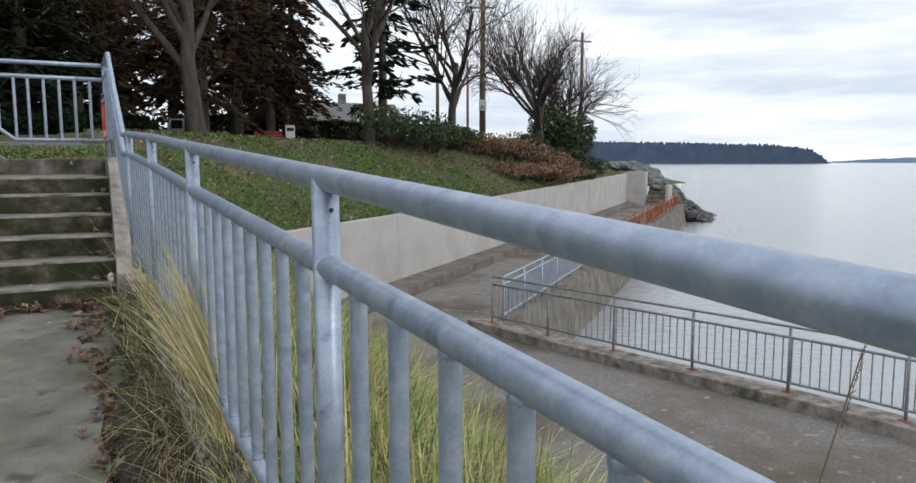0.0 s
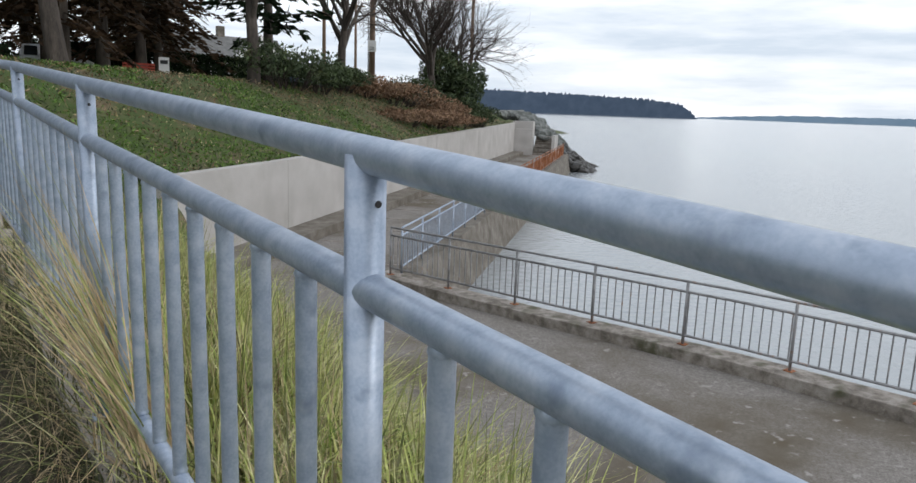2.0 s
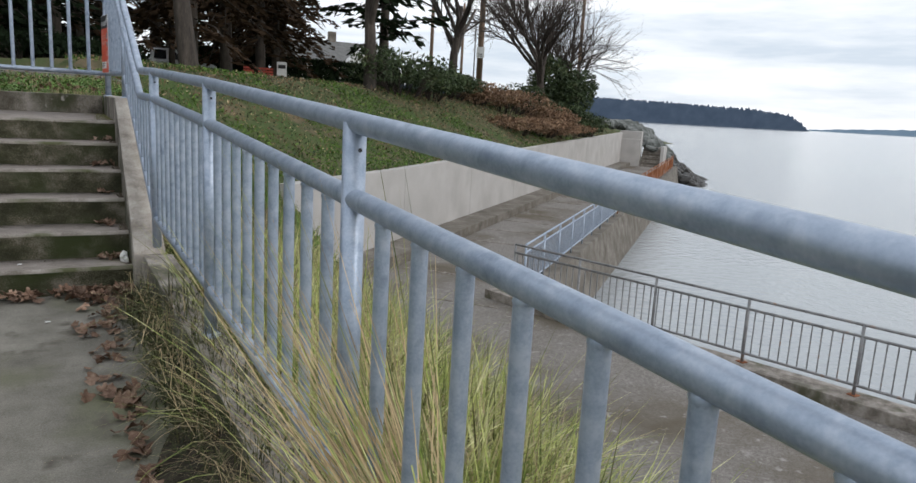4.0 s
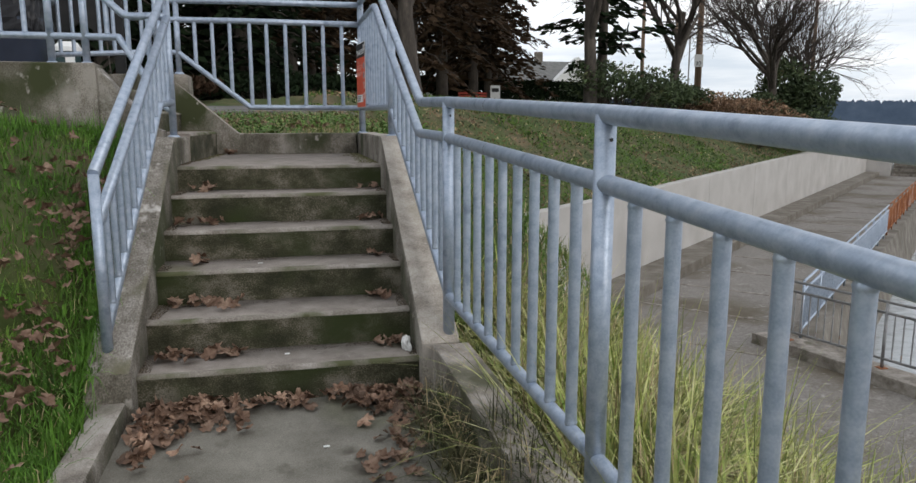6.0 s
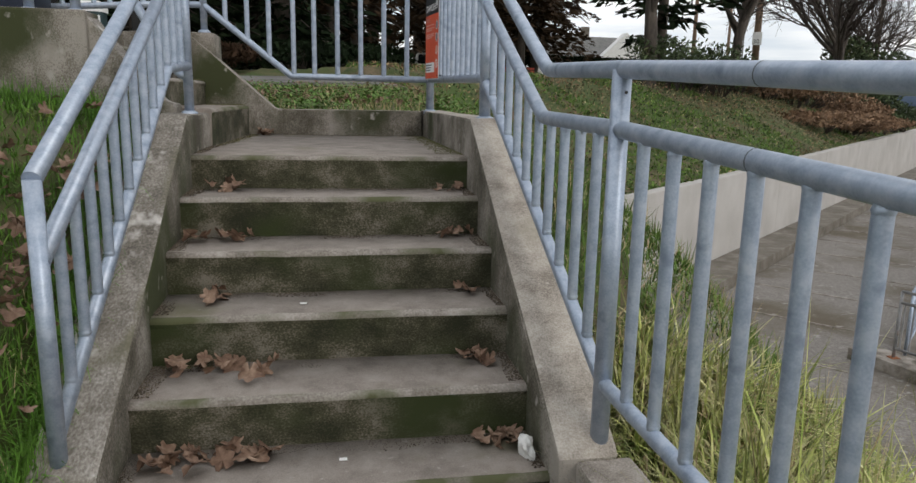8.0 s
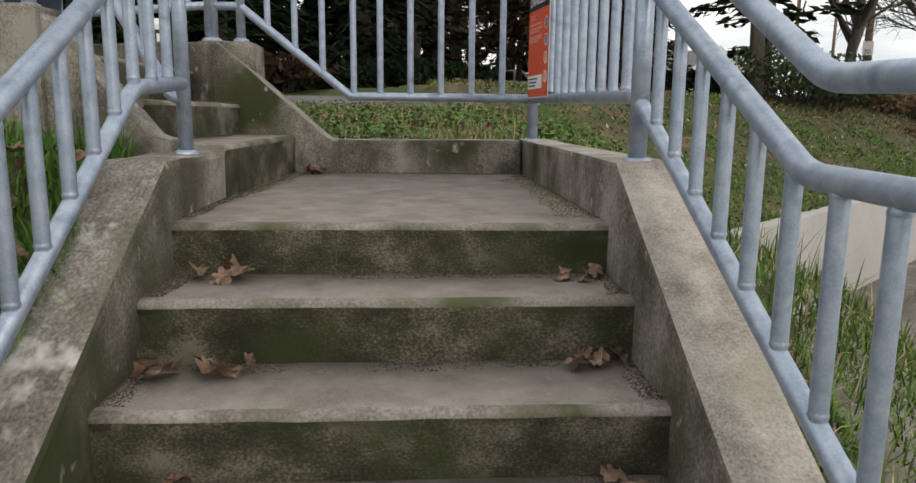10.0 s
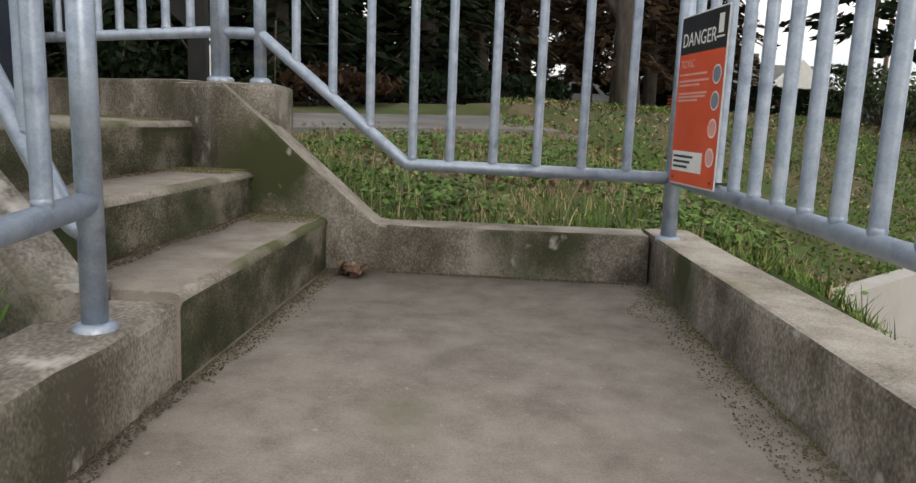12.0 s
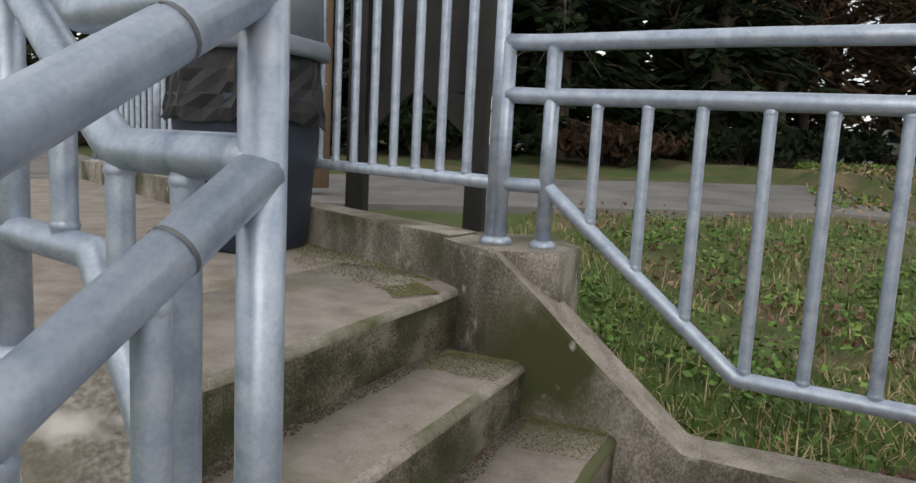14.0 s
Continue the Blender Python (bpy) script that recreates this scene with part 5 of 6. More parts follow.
board = thing("notice_board", "black painted wooden notice board on two legs behind the platform kerb", "notice board", at=(-2.2, 3.56, 1.66))
for sx in (-0.36, 0.36):
    bm = bmesh.new()
    box(bm, sx - 0.055, -0.05, -0.1, sx + 0.055, 0.05, 2.0, 0.006)
    part("leg", bm, BLACK, board)
for sx in (-1, 1):
    bm = loft(prism([(sx * 0.3, 0.55), (sx * 0.3, 0.78), (sx * 0.02, 0.84), (sx * 0.02, 0.8)], -0.03, 0.03, "y"))
    part("brace", bm, BLACK, board)
bm = bmesh.new()
box(bm, -0.42, 0.055, 0.8, 0.42, 0.12, 1.9, 0.01)
part("panel", bm, BLACK, board)
bm = bmesh.new()
box(bm, -0.5, -0.12, 1.9, 0.5, 0.22, 1.97, 0.012)
part("roof", bm, BLACK, board)
board.rotation_euler = (0, 0, radians(8))

pole = thing("wooden_pole", "weathered grey-brown wooden pole with old staples", "pole", at=(-5.13, 6.92, 1.7))
bm = bmesh.new()
tube(bm, [(0, 0, -0.1), (0.02, 0, 4), (0, 0, 9)], [0.14, 0.13, 0.11], 14)
part("shaft", bm, WOODPOLE, pole)
for i in range(9):
    bm = bmesh.new()
    a, z = -1.2 + 0.25 * (i % 4), 0.75 + 0.11 * i
    box(bm, 0.138 * math.cos(a) - 0.008, 0.138 * math.sin(a) - 0.008, z, 0.138 * math.cos(a) + 0.008, 0.138 * math.sin(a) + 0.008, z + 0.01)
    part("staple", bm, WHITE, pole, "pale staple")

ub = thing("utility_bin", "dark green recycling bin with a white lid and label", "bin", at=(-4.15, 10.1, 2.0))
part("body", loft([squircle(0.36, 0.4, 0.0), squircle(0.42, 0.46, 0.72)]), CABINET, ub)
part("lid", loft([squircle(0.46, 0.5, 0.72), squircle(0.46, 0.5, 0.8), squircle(0.34, 0.38, 0.9)]), WHITE, ub, "white plastic lid")
bm = bmesh.new()
box(bm, 0.02, -0.245, 0.2, 0.18, -0.2, 0.66, 0.005)
part("label_plate", bm, WHITE, ub, "white paper label")

# ---- danger sign on the corner of the landing rail ----
SW, SH = 0.365, 0.585
sa, sb = Vector((0.628, 1.73, 1.52)), Vector((0.672, 1.365, 1.52))
sx = (sb - sa).normalized()
sz = Vector((0, 0, 1))
sn = sz.cross(sx) * -1
if sn.x > 0:
    sn = -sn
sign = thing("danger_sign", "orange-red danger sign with black header and scuffed print", "sign", at=sa)
sign.matrix_world = Matrix((( sx.x, sn.x, 0, sa.x), (sx.y, sn.y, 0, sa.y), (0, 0, 1, sa.z), (0, 0, 0, 1)))


def plate(name, x0, z0, x1, z1, depth, material, label=""):
    bm = bmesh.new()
    box(bm, x0, depth - 0.0015, z0, x1, depth, z1)
    return part(name, bm, material, sign, label)


bm = bmesh.new()
box(bm, 0, -0.003, 0, SW, 0.0, SH, 0.001)
part("plate", bm, WHITE, sign)
plate("red_field", 0.006, 0.006, SW - 0.006, 0.452, 0.0025, RED)
plate("header", 0.006, 0.452, SW - 0.006, SH - 0.006, 0.0025, SIGNBLACK, "black header strip")


def words(text, x, z, size, material, depth=0.0032):
    cu = bpy.data.curves.new("lettering", "FONT")
    cu.body, cu.size, cu.extrude = text, size, 0.0003
    ob = bpy.data.objects.new("t", cu)
    me = bpy.data.meshes.new_from_object(ob)
    me.materials.append(material)
    bpy.data.objects.remove(ob)
    o = new("lettering", me)
    o.parent = sign
    o.matrix_local = Matrix(((1, 0, 0, x), (0, 0, 1, depth), (0, 1, 0, z), (0, 0, 0, 1)))
    o["label"] = "printed lettering"
    return o


words("DANGER", 0.022, 0.478, 0.066, WHITE)
words("TOXIC", 0.022, 0.405, 0.038, PINKTEXT)
bm = bmesh.new()
for i, (w, z) in enumerate([(0.22, 0.382), (0.24, 0.36), (0.17, 0.346), (0.23, 0.318), (0.22, 0.306), (0.16, 0.294)]):
    box(bm, 0.022, 0.003, z - 0.004, 0.022 + w, 0.0034, z + 0.003)
part("small_print", bm, PINKTEXT, sign, "rows of faded small print")
bm = bmesh.new()
for i in range(9):
    box(bm, 0.022, 0.003, 0.255 - i * 0.017, 0.2 + 0.03 * ((i * 7) % 3), 0.0034, 0.259 - i * 0.017)
part("small_print", bm, RED, sign)
plate("notice_strip", 0.016, 0.048, 0.262, 0.118, 0.0034, WHITE, "white strip with small dark print")
bm = bmesh.new()
for i in range(3):
    box(bm, 0.028, 0.0036, 0.06 + i * 0.018, 0.15 + 0.02 * i, 0.0042, 0.068 + i * 0.018)
part("small_print", bm, CABINET, sign)
for i, z in enumerate((0.372, 0.288, 0.2, 0.106)):
    bm = bmesh.new()
    bmesh.ops.create_circle(bm, cap_ends=True, radius=0.031, segments=24, matrix=Matrix.Translation((0.318, 0.0032, z)) @ Matrix.Rotation(radians(90), 4, "X"))
    p = part("pictogram", bm, WHITE, sign, "round white pictogram")
    bm = bmesh.new()
    bmesh.ops.create_circle(bm, cap_ends=True, radius=0.026, segments=24, matrix=Matrix.Translation((0.318, 0.0038, z)) @ Matrix.Rotation(radians(90), 4, "X"))
    part("disc", bm, GREYPLASTIC if i < 2 else PINKTEXT, p)
bm = bmesh.new()
box(bm, 0.3, 0.003, 0.5, 0.335, 0.0036, 0.56, 0.0)
box(bm, 0.29, 0.003, 0.486, 0.345, 0.0036, 0.492, 0.0)
part("symbol", bm, WHITE, sign, "white hazard symbol")
for x in (0.03, SW - 0.03):
    bm = bmesh.new()
    box(bm, x - 0.004, -0.06, 0.02, x + 0.004, 0.004, 0.028)
    part("cable_tie", bm, SIGNBLACK, sign)

# ---- far end of the seawall ----
far = tagged(thing("seawall_stairs", "", ""), "concrete block and steps at the far end of the walkway", "stairs", kind="structure")


def wall_box(name, u0, u1, v0, v1, z0, z1, material):
    ps = [WALL_A + WALL_D * u + WALL_N * v for u, v in ((u0, v0), (u1, v0), (u1, v1), (u0, v1))]
    return part(name, loft(prism([tuple(p) for p in ps], z0, z1), bev=0.02), material, far)


wall_box("block", 48.6, 50.2, -0.3, 1.7, LOW_Z - 0.2, -0.35, CONC_PALE)
wall_box("block", 48.9, 50.2, -0.2, 1.7, -0.35, 0.35, CONC_PALE)
for i in range(9):
    wall_box("step", 48.8 + i * 0.3, 52.0, 1.75, 3.5, LOW_Z - 0.1 + i * 0.19, LOW_Z + 0.18 + i * 0.19, CONC_DARK if i % 2 else CONC)
wall_box("cheek", 48.6, 52.0, 3.5, 3.8, LOW_Z - 0.2, -0.9, CONC_PALE)

rg = random.Random(55)
rocks = {}
for wet in (False, True):
    for k in range(3):
        bm = bmesh.new()
        bmesh.ops.create_icosphere(bm, subdivisions=2, radius=1)
        for v in bm.verts:
            v.co *= 1 + 0.35 * noise.noise(v.co * 1.3 + Vector((k * 7, wet * 3, 0)))
            v.co.z *= 0.7
        me = bpy.data.meshes.new("boulder")
        bm.to_mesh(me)
        bm.free()
        me.materials.append(ROCK_WET if wet else ROCK)
        rocks[wet, k] = me
for i in range(290):
    u, v = rg.uniform(50.6, 62.0), rg.uniform(-3.0, 7.5)
    zt = lerp(1.1, SEA_Z - 0.1, smooth01((v + 1.0) / 8.5))
    p = WALL_A + WALL_D * u + WALL_N * v
    wet = zt < -2.0
    o = tagged(new("boulder", rocks[wet, rg.randrange(3)]), "wet black boulder of the shore riprap" if wet else "grey angular boulder of the shore riprap", "boulder", "riprap boulders")
    o.location = (p.x, p.y, zt - 0.25)
    k = rg.uniform(0.38, 0.75)
    o.scale = (k, k * rg.uniform(0.7, 1.2), k)
    o.rotation_euler = (rg.uniform(-0.4, 0.4), rg.uniform(-0.4, 0.4), rg.uniform(0, 6))

# ---- poles, house and small things beyond the lawn ----
def utility_pole(x, y, h, r, label, sign30=False):
    t = thing("utility_pole", label, "pole", "utility poles", at=(x, y, ground_z(x, y) - 0.3))
    bm = bmesh.new()
    tube(bm, [(0, 0, 0), (0, 0, h)], [r, r * 0.7], 10)
    part("shaft", bm, WOODPOLE, t)
    bm = bmesh.new()
    box(bm, -1.1, -0.06, h - 0.9, 1.1, 0.06, h - 0.76, 0.01)
    part("crossarm", bm, WOODPOLE, t)
    if sign30:
        bm = bmesh.new()
        box(bm, -0.32, -r - 0.05, 3.7, 0.32, -r - 0.02, 4.6, 0.01)
        p = part("speed_sign", bm, WHITE, t, "white speed limit sign")
        cu = bpy.data.curves.new("numerals", "FONT")
        cu.body, cu.size, cu.extrude = "30", 0.42, 0.002
        ob = bpy.data.objects.new("t", cu)
        me = bpy.data.meshes.new_from_object(ob)
        me.materials.append(ROADSIGN)
        bpy.data.objects.remove(ob)
        o = new("numerals", me)
        o.parent = p
        o.matrix_local = Matrix(((1, 0, 0, -0.25), (0, 0, 1, -r - 0.055), (0, 1, 0, 3.8), (0, 0, 0, 1)))
    return t


a = utility_pole(30.14, 45.1, 13, 0.28, "weathered wooden utility pole carrying a speed limit sign", True)
a.rotation_euler = (0, 0, radians(-30))
utility_pole(32.0, 58.0, 13, 0.2, "weathered wooden utility pole by the road")
utility_pole(36.5, 60.0, 10, 0.16, "slim wooden utility pole by the road")
utility_pole(44.0, 50.0, 12, 0.2, "weathered wooden utility pole behind the bare trees")
lamp = thing("street_lamp", "slim grey street lamp with a curved arm", "street lamp", at=(38, 60, ground_z(38, 60)))
bm = bmesh.new()
tube(bm, bends([(0, 0, 0), (0, 0, 8.2), (-2.4, 0, 8.6)], 0.8, 5), 0.07, 8)
part("column", bm, STEEL_OLD, lamp)
bm = bmesh.new()
box(bm, -3.0, -0.12, 8.52, -2.3, 0.12, 8.66, 0.03)
part("lantern", bm, STEEL_OLD, lamp)

house = thing("house", "low pale house with a grey shingle roof behind the hedge", "house", at=(24.6, 64.3, ground_z(24.6, 64.3)))
bm = bmesh.new()
box(bm, -4.6, -3, -0.3, 4.6, 3.5, 2.9)
part("wall", bm, WHITE, house)
part("roof", loft([[(-5.2, -3.6, 2.75), (5.2, -3.6, 2.75), (5.2, -3.6, 2.95), (-5.2, -3.6, 2.95)], [(-5.2, 0.2, 4.9), (5.2, 0.2, 4.9), (5.2, 0.2, 5.1), (-5.2, 0.2, 5.1)], [(-5.2, 4.0, 2.75), (5.2, 4.0, 2.75), (5.2, 4.0, 2.95), (-5.2, 4.0, 2.95)]]), ROOF, house)
part("gable", loft(prism([(-0.5, 2.9), (4.3, 2.9), (1.9, 5.2)], -4.2, -3.0, "y")), WHITE, house, "white gable")
bm = bmesh.new()
box(bm, -0.9, 0.0, 4.6, -0.2, 0.6, 6.0, 0.02)
part("chimney", bm, CONC_DARK, house)
for x in (-3.2, -1.4, 2.0):
    bm = bmesh.new()
    box(bm, x - 0.5, -3.05, 1.0, x + 0.5, -2.98, 2.1, 0.01)
    part("window", bm, NAVY, house)

bench = thing("park_bench", "red-painted wooden park bench on the lawn", "bench", at=(9.55, 33.0, ground_z(9.55, 33.0)))
for k in range(3):
    bm = bmesh.new()
    box(bm, -0.8, -0.25 + k * 0.16, 0.42, 0.8, -0.12 + k * 0.16, 0.46, 0.005)
    part("slat", bm, REDBENCH, bench)
for k in range(3):
    bm = bmesh.new()
    box(bm, -0.8, 0.26, 0.52 + k * 0.15, 0.8, 0.3, 0.63 + k * 0.15, 0.005)
    part("back_slat", bm, REDBENCH, bench)
for x in (-0.7, 0.7):
    bm = bmesh.new()
    box(bm, x - 0.06, -0.24, -0.05, x + 0.06, 0.3, 0.42, 0.01)
    part("leg", bm, CONC, bench)
ps = thing("park_sign", "white park notice on a short post by the hedge", "sign", at=(10.8, 33.2, ground_z(10.8, 33.2)))
bm = bmesh.new()
box(bm, -0.27, -0.03, 0.05, 0.27, 0.03, 1.3, 0.01)
part("panel", bm, WHITE, ps)
bm = bmesh.new()
box(bm, -0.2, -0.04, 0.95, 0.2, -0.031, 1.15)
part("heading", bm, ROADSIGN, ps, "dark unreadable heading")


# ---- fallen leaves ----
def leaf_shape(rg, k):
    """A curled maple leaf: five lobes round a bent midrib."""
    bm = bmesh.new()
    pts = []
    for i in range(20):
        a = 2 * math.pi * i / 20
        r = 0.55 + 0.22 * abs(math.cos(2.5 * a)) + rg.uniform(-0.13, 0.13)
        if i == 10:
            r = 0.25
        x, y = math.cos(a) * r, math.sin(a) * r * 0.85
        pts.append(bm.verts.new((x, y, 0.38 * k * (x * x) + 0.3 * k * y * abs(y) + rg.uniform(-0.07, 0.07))))
    c = bm.verts.new((0, 0, 0.05 * k))
    for i in range(20):
        bm.faces.new((c, pts[i], pts[(i + 1) % 20]))
    stem0, stem1 = bm.verts.new((-0.25, 0.02, 0.02)), bm.verts.new((-1.0, 0.1, 0.12))
    stem2 = bm.verts.new((-0.25, -0.02, 0.02))
    bm.faces.new((stem0, stem1, stem2))
    me = bpy.data.meshes.new("dead_leaf")
    bm.to_mesh(me)
    bm.free()
    me.materials.append(LEAF)
    return me


rg = random.Random(909)
LEAVES = [leaf_shape(rg, rg.uniform(0.8, 2.6) * rg.choice((1, 1, -1))) for _ in range(14)]
pile = []
for i in range(330):
    side = rg.random()
    if side < 0.42:
        x, y = -0.74 + abs(rg.gauss(0, 0.19)), -1.68 - abs(rg.gauss(0, 0.22))
    elif side < 0.72:
        x, y = 0.62 - abs(rg.gauss(0, 0.16)), -1.68 - abs(rg.gauss(0, 0.2))
    else:
        x, y = rg.uniform(-0.65, 0.58), -1.67 - abs(rg.gauss(0, 0.07))
    if x > 0.62 or x < -0.76:
        continue
    pile.append((x, y, path_z(min(y, -1.56)) + 0.015 + 0.045 * rg.random() * (1 if y > -1.85 else 0.3), rg.uniform(0.035, 0.065)))
for k, (xs, n) in enumerate([((-0.72, -0.58), 3), ((-0.73, -0.5), 6), ((-0.73, -0.42), 9), ((-0.73, -0.55), 5), ((-0.7, -0.3), 13), ((-0.72, -0.3), 26)]):
    yb = NOSE[k - 1] if k else 1.9
    for _ in range(n):
        if k == 0:
            continue
        pile.append((rg.uniform(*xs), yb - 0.03 - abs(rg.gauss(0, 0.07)), RISE[k] + 0.015 + 0.03 * rg.random(), rg.uniform(0.035, 0.07)))
    for _ in range(n // 2 + 3):
        if k == 0:
            continue
        pile.append((rg.uniform(0.44, 0.6), yb - 0.02 - abs(rg.gauss(0, 0.05)), RISE[k] + 0.012 + 0.02 * rg.random(), rg.uniform(0.025, 0.05)))
for _ in range(22):
    pile.append((rg.uniform(-0.62, -0.52), 1.9 - abs(rg.gauss(0, 0.05)), 1.09 + 0.03 * rg.random(), rg.uniform(0.025, 0.05)))
for _ in range(260):
    y = rg.uniform(-9.5, -2.1)
    pile.append((rail_x(y) - 0.34 - abs(rg.gauss(0, 0.09)), y, path_z(y) + 0.015, rg.uniform(0.03, 0.06)))
for _ in range(150):
    x, y = -0.95 - abs(rg.gauss(0.25, 0.5)), rg.uniform(-4.2, 0.1)
    pile.append((x, y, ground_z(x, y) + 0.16, rg.uniform(0.032, 0.058)))
for _ in range(110):
    x, y = -1.05 - abs(rg.gauss(0.08, 0.16)), -0.5 - 2.2 * rg.random()
    pile.append((x, y, ground_z(x, y) + 0.16 + 0.06 * rg.random(), rg.uniform(0.032, 0.058)))
litter = Mesher()
for i, (x, y, z, k) in enumerate(pile):
    if i >= 290:
        turn = Matrix.LocRotScale((x, y, z), Euler((rg.uniform(-0.7, 0.7), rg.uniform(-0.7, 0.7), rg.uniform(0, 6.283))), (k, k, k))
        me = LEAVES[i % len(LEAVES)]
        b0 = len(litter.v)
        litter.v += [turn @ v.co for v in me.vertices]
        litter.f += [tuple(b0 + q for q in f.vertices) for f in me.polygons]
        continue
    o = new("dead_leaf", LEAVES[i % len(LEAVES)])
    o.location, o.scale = (x, y, z), (k, k, k)
    o.rotation_euler = (rg.uniform(-0.7, 0.7), rg.uniform(-0.7, 0.7), rg.uniform(0, 6.283))
    tagged(o, "curled brown dead maple leaf on the ground", "leaf", "fallen leaves")

for i in range(2600):
    x, y = rg.uniform(-2.5, 3.5), 2.25 + 6 * rg.random() ** 1.5
    if (x < -1.0 and y < 2.8 - (x + 1.2) * 0.55) or noise.noise(Vector((x * 0.9, y * 0.9, 31))) < 0.0:
        continue
    me = LEAVES[i % len(LEAVES)]
    k = rg.uniform(0.02, 0.045)
    turn = Matrix.LocRotScale((x, y, ground_z(x, y) + rg.uniform(0.02, 0.1)), Euler((rg.uniform(-0.9, 0.9), rg.uniform(-0.9, 0.9), rg.uniform(0, 6.283))), (k, k, k))
    b0 = len(litter.v)
    litter.v += [turn @ v.co for v in me.vertices]
    litter.f += [tuple(b0 + q for q in f.vertices) for f in me.polygons]
tagged(litter.done("leaf_litter", LEAF), "scattered brown dead leaves in the grass and corners", "leaves", kind="stuff")

tissue = bmesh.new()
bmesh.ops.create_icosphere(tissue, subdivisions=3, radius=0.045)
for v in tissue.verts:
    v.co *= 1 + 0.7 * noise.noise(v.co * 30)
    v.co.x *= 0.6
o = tagged(part("tissue", tissue, FALLEN_PAPER), "crumpled white paper tissue on the lowest step", "litter")
o.location = (0.595, -1.5, 0.178)
for i, (x, y, z) in enumerate([(-0.05, -1.45, 0.15), (0.12, -2.2, path_z(-2.2) + 0.002), (-0.2, -0.83, 0.535)]):
    bm = bmesh.new()
    box(bm, -0.014, -0.008, 0, 0.014, 0.008, 0.004, 0.001)
    o = tagged(part("paper_scrap", bm, FALLEN_PAPER), "tiny white paper scrap on the concrete", "litter", "paper scraps")
    o.location = (x, y, z)

# seed stalk leaning above the slope
SH = 0.8 - ground_z(2.1, -7.45)
stalk = thing("seed_stalk", "single tall dry seed stalk above the dune grass", "plant", at=(2.1, -7.45, ground_z(2.1, -7.45) - 0.05))
m = Mesher()
m.stick([Vector((0, 0, 0)), Vector((0.05, -0.06, SH * 0.6)), Vector((0.14, -0.16, SH))], [0.004, 0.003, 0.002], 5)
m.done("stem", WOODPOLE, stalk)
m = Mesher()
for i in range(60):
    t = i / 60
    m.blade(Vector((0.115 + 0.03 * t, -0.13 - 0.035 * t, SH - 0.22 + 0.24 * t)), (Vector((0.12, -0.14, 0.9)) + rnd_dir(rg) * 0.5).normalized(), rnd_dir(rg), 0.022, 0.004, 0.1, 2)
m.done("seed_head", WOODPOLE, stalk)

# soil and debris heaped against the kerb
rings = []
for i in range(90):
    y = lerp(-11.0, -3.3, i / 89)
    f = smooth01((-3.3 - y) / 1.2)
    h = f * (0.2 + 0.05 * noise.noise(Vector((0, y * 2.3, 5))))
    w = 0.34 + 0.12 * noise.noise(Vector((3, y * 1.7, 1)))
    x1, z0 = rail_x(y) - 0.092, path_z(y)
    ring = [(x1, y, z0 - 0.1), (x1, y, z0 + h)]
    for k in range(1, 7):
        t = k / 6
        ring.append((x1 - w * t * max(f, 0.15), y, z0 + h * (1 - t) ** 1.4 + 0.02 * f * (1 - t) * noise.noise(Vector((t * 4, y * 7, 2))) - 0.004 * (k == 6)))
    ring.append((x1 - w * max(f, 0.15), y, z0 - 0.1))
    rings.append(ring)
tagged(part("soil_heap", loft(rings), DIRT, smooth=True), "dark soil and debris heaped along the path kerb", "soil", kind="structure")

# ---- moss and grit in the corners of the stairs ----
def crumbs(name, label, category, lines, material, seed, lo, hi, flat):
    """Low clumps scattered along lines: (start, end, reach, side, count)."""
    rg = random.Random(seed)
    vs, fs = [], []
    for a, b, reach, side, count in lines:
        a, b, side = Vector(a), Vector(b), Vector(side)
        for _ in range(count * 4):
            t = rg.random()
            patch = 0.5 + 0.5 * noise.noise(Vector((t * (b - a).length * 4, seed, a.x * 3 + a.y * 5 + a.z * 7)))
            p = a.lerp(b, t) + side * (reach * (0.25 + 1.1 * patch) * rg.random() ** 2.2)
            r = rg.uniform(lo, hi)
            n, spin, k = 5, rg.uniform(0, 6.28), len(vs)
            for j in range(n):
                an = spin + 6.283 * j / n
                q = r * rg.uniform(0.6, 1.15)
                vs.append((p.x + q * math.cos(an), p.y + q * math.sin(an), p.z - 0.002))
            vs.append((p.x, p.y, p.z + r * flat))
            fs += [(k + j, k + (j + 1) % n, k + n) for j in range(n)]
    me = bpy.data.meshes.new(name)
    me.from_pydata(vs, [], fs)
    me.materials.append(material)
    return tagged(new(name, me), label, category, kind="stuff")


grit, moss = [], []
for k in range(6):
    z = (RISE + [0.0])[k + 1] + 0.004
    y = NOSE[k] + 0.004
    if k < 5:
        grit.append(((XL, y, z), (XR, y, z), 0.075, (0, -1, 0), 520))
        moss.append(((XL, y, z), (XL + 0.3, y, z), 0.05, (0, -1, 0), 90))
        grit.append(((XL + 0.004, y, z), (XL + 0.004, NOSE[k + 1] + 0.05, z), 0.07, (1, 0, 0), 150))
        grit.append(((XR - 0.012, y, z), (XR - 0.012, NOSE[k + 1] + 0.05, z), 0.06, (-1, 0, 0), 150))
grit.append(((-0.75, 0.66, 1.086), (-0.685, 1.95, 1.086), 0.06, (1, 0, 0), 200))
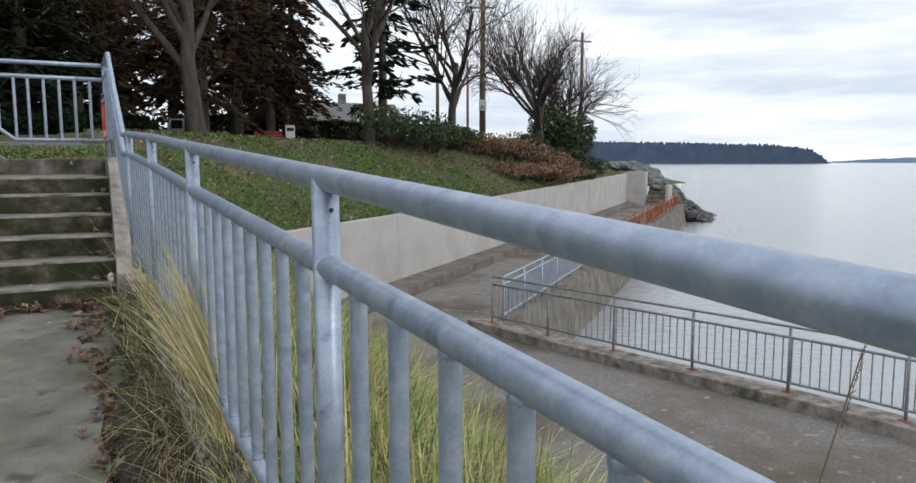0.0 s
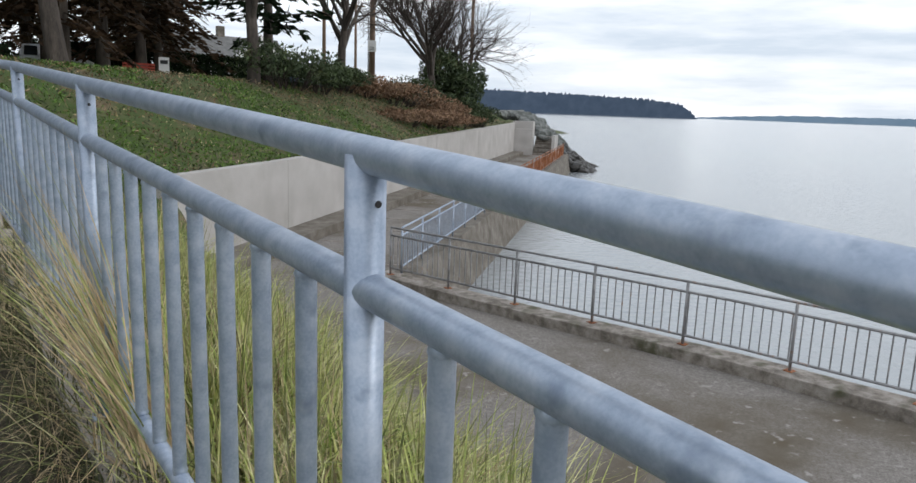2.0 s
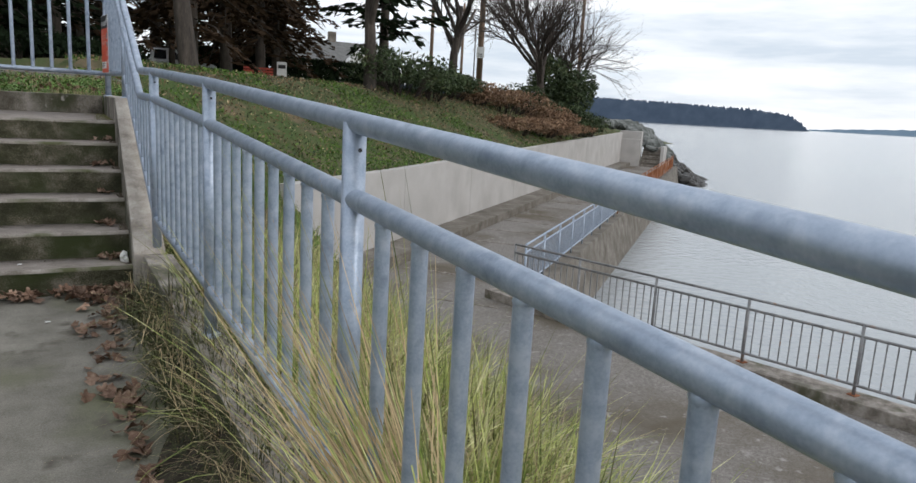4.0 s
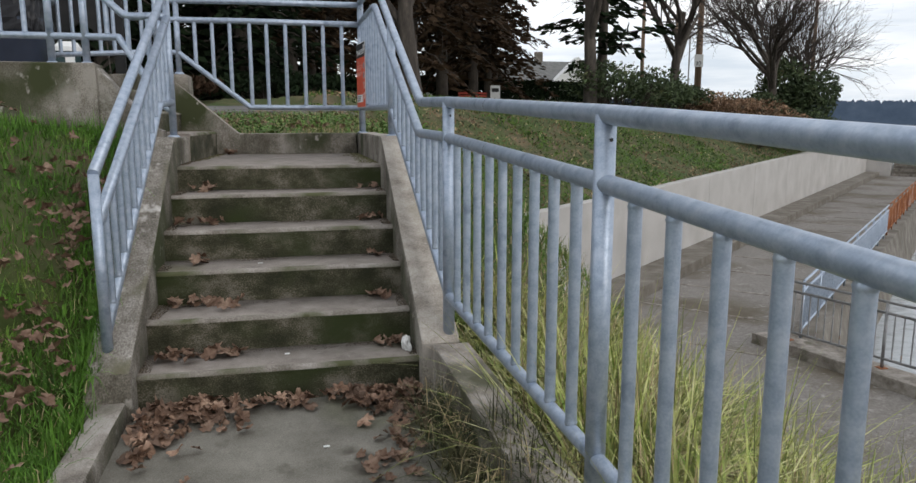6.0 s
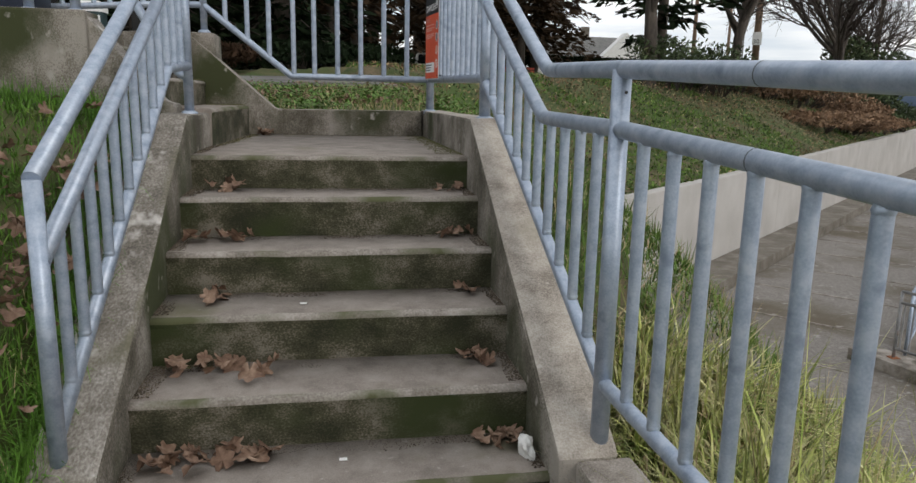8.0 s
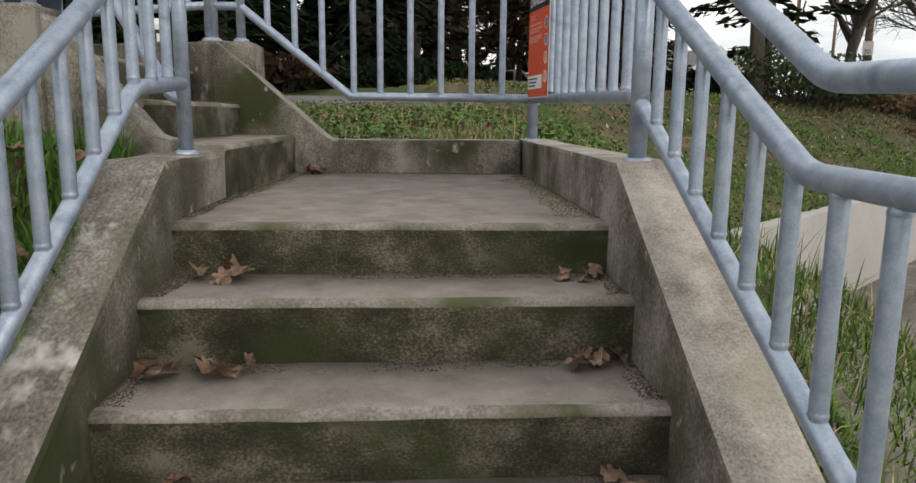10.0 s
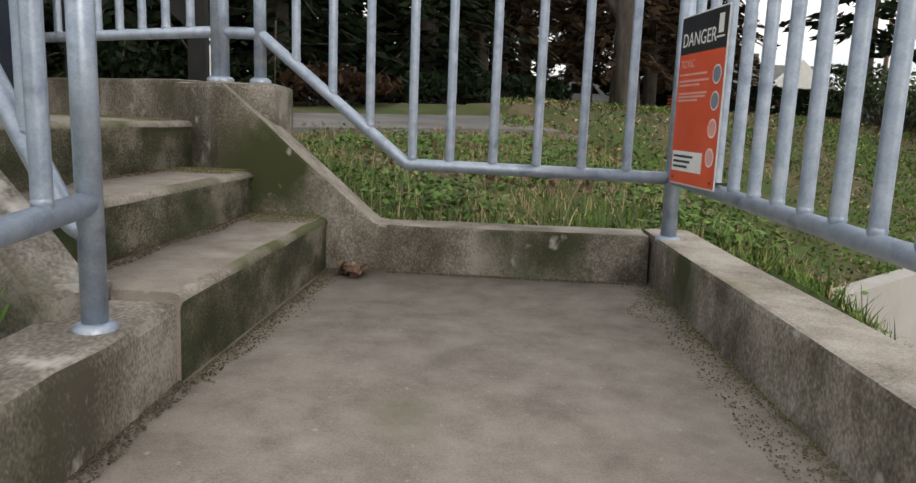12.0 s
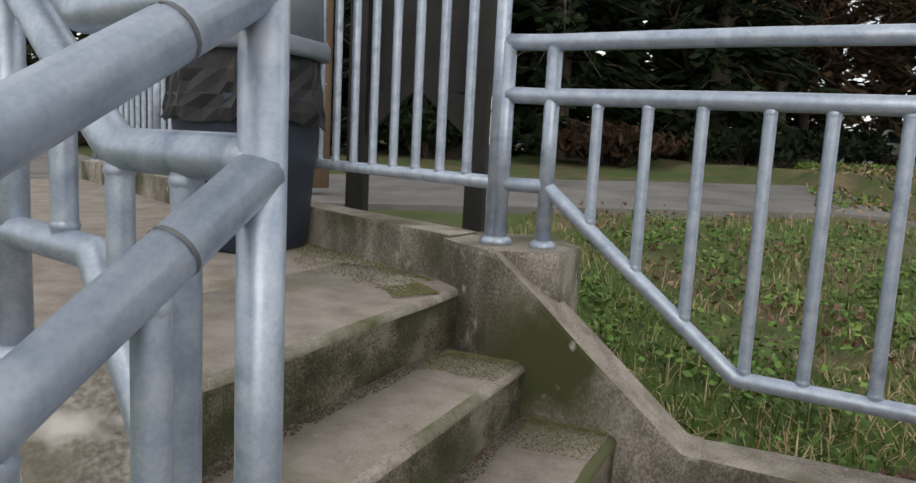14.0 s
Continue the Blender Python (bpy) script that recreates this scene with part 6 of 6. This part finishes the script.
grit.append(((XL + 0.006, 0.1, 1.086), (XL + 0.006, 0.66, 1.086), 0.05, (1, 0, 0), 160))
moss.append(((-0.75, 0.66, 1.086), (-0.685, 1.95, 1.086), 0.1, (1, 0, 0), 240))
moss.append(((0.634, 0.1, 1.086), (0.634, 1.9, 1.086), 0.16, (-1, 0, 0), 620))
grit.append(((-0.44, 1.97, 1.086), (0.6, 1.93, 1.086), 0.05, (0, -1, 0), 220))
moss.append(((-0.44, 1.97, 1.086), (0.6, 1.93, 1.086), 0.05, (0, -1, 0), 200))
for x0, z in ((-1.0, 1.307), (-1.3, 1.484)):
    grit.append(((x0 - 0.065, 0.72, z), (x0 - 0.002, 1.97, z), 0.06, (1, 0, 0), 420))
    moss.append(((x0 + 0.02, 1.98, z), (x0 + 0.28, 1.98, z), 0.3, (0, -1, 0), 420))
moss.append(((-1.42, 2.18, 1.674), (-2.6, 2.8, 1.674), 0.3, (-0.46, -0.89, 0), 1100))
moss.append(((-1.32, 1.99, 1.674), (-1.45, 2.1, 1.674), 0.3, (-0.46, -0.89, 0), 500))
crumbs("grit", "dark brown dirt and leaf crumbs in the corners of the steps", "dirt", grit, GRIT, 31, 0.0015, 0.005, 0.3)
crumbs("moss", "low green moss in the damp corners of the stairs", "moss", moss, MOSS, 32, 0.0015, 0.004, 0.25)


# ---- car on the road beyond the lawn ----
def pickup(x, y, yaw):
    t = thing("pickup_truck", "white pickup truck with a dark cargo bed beyond the lawn", "car", at=(x, y, ground_z(x, y)))
    t.rotation_euler = (0, 0, yaw)
    side = [(-2.7, 0.42), (2.6, 0.42), (2.7, 0.6), (2.66, 0.92), (2.5, 1.04), (1.2, 1.1), (-0.75, 1.08), (-0.75, 1.05), (-2.7, 1.05)]
    part("body", loft([[(p[0], w * 0.98, p[1]) for p in side] for w in (-0.92, 0.92)], bev=0.05), CARWHITE, t)
    bm = bmesh.new()
    box(bm, -2.73, -0.935, 0.55, -0.8, 0.935, 1.1, 0.03)
    part("cargo_bed", bm, CARDARK, t, "dark cargo bed")
    # dark strip paints the reflection along the lower body
    bm = bmesh.new()
    box(bm, -2.6, -0.94, 0.4, 2.55, 0.94, 0.62, 0.03)
    part("sill", bm, CARDARK, t, "lower sill with the dark reflection put into its colour")
    cab = part("cab", loft([[(-0.78, -0.86, 1.08), (1.25, -0.86, 1.08), (1.25, 0.86, 1.08), (-0.78, 0.86, 1.08)], [(-0.62, -0.7, 1.72), (0.5, -0.7, 1.76), (0.5, 0.7, 1.76), (-0.62, 0.7, 1.72)]], bev=0.06), CARWHITE, t)
    for s in (-1, 1):
        for a, b in ((-0.6, 0.05), (0.15, 0.9)):
            c = lerp(a, 0.5, 0.25) if b > 0.5 else a
            ring = lambda o: [(a, s * (0.845 + o), 1.14), (b, s * (0.845 + o), 1.14), (min(b, 0.48), s * (0.72 + o), 1.64), (a + 0.06, s * (0.72 + o), 1.64)]
            part("side_window", loft([ring(-0.01), ring(0.012)]), CARGLASS, cab, "dark side window")
    ring = lambda o: [(1.2 + o, -0.76, 1.14), (1.2 + o, 0.76, 1.14), (0.56 + o, 0.62, 1.7), (0.56 + o, -0.62, 1.7)]
    part("windscreen", loft([ring(-0.02), ring(0.02)]), CARGLASS, cab, "dark windscreen")
    for wx in (-1.75, 1.75):
        for s in (-1, 1):
            bm = bmesh.new()
            tube(bm, [(wx, s * 0.74, 0.37), (wx, s * 0.76, 0.37), (wx, s * 0.94, 0.37), (wx, s * 0.955, 0.37)], [0.34, 0.37, 0.37, 0.34], 20)
            w = part("wheel", bm, TYRE, t, "black rubber tyre")
            bm = bmesh.new()
            tube(bm, [(wx, s * 0.95, 0.37), (wx, s * 0.965, 0.37)], [0.22, 0.2], 14)
            part("rim", bm, GREYPLASTIC, w, "grey steel rim")
    for s in (-1, 1):
        bm = bmesh.new()
        box(bm, 2.58, s * 0.72 - 0.14, 0.78, 2.71, s * 0.72 + 0.14, 0.95, 0.02)
        part("headlight", bm, WHITE, t, "pale headlight")
    bm = bmesh.new()
    box(bm, 2.6, -0.88, 0.42, 2.78, 0.88, 0.62, 0.03)
    part("bumper", bm, GREYPLASTIC, t, "grey bumper")


pickup(5.3, 37.6, -0.06)
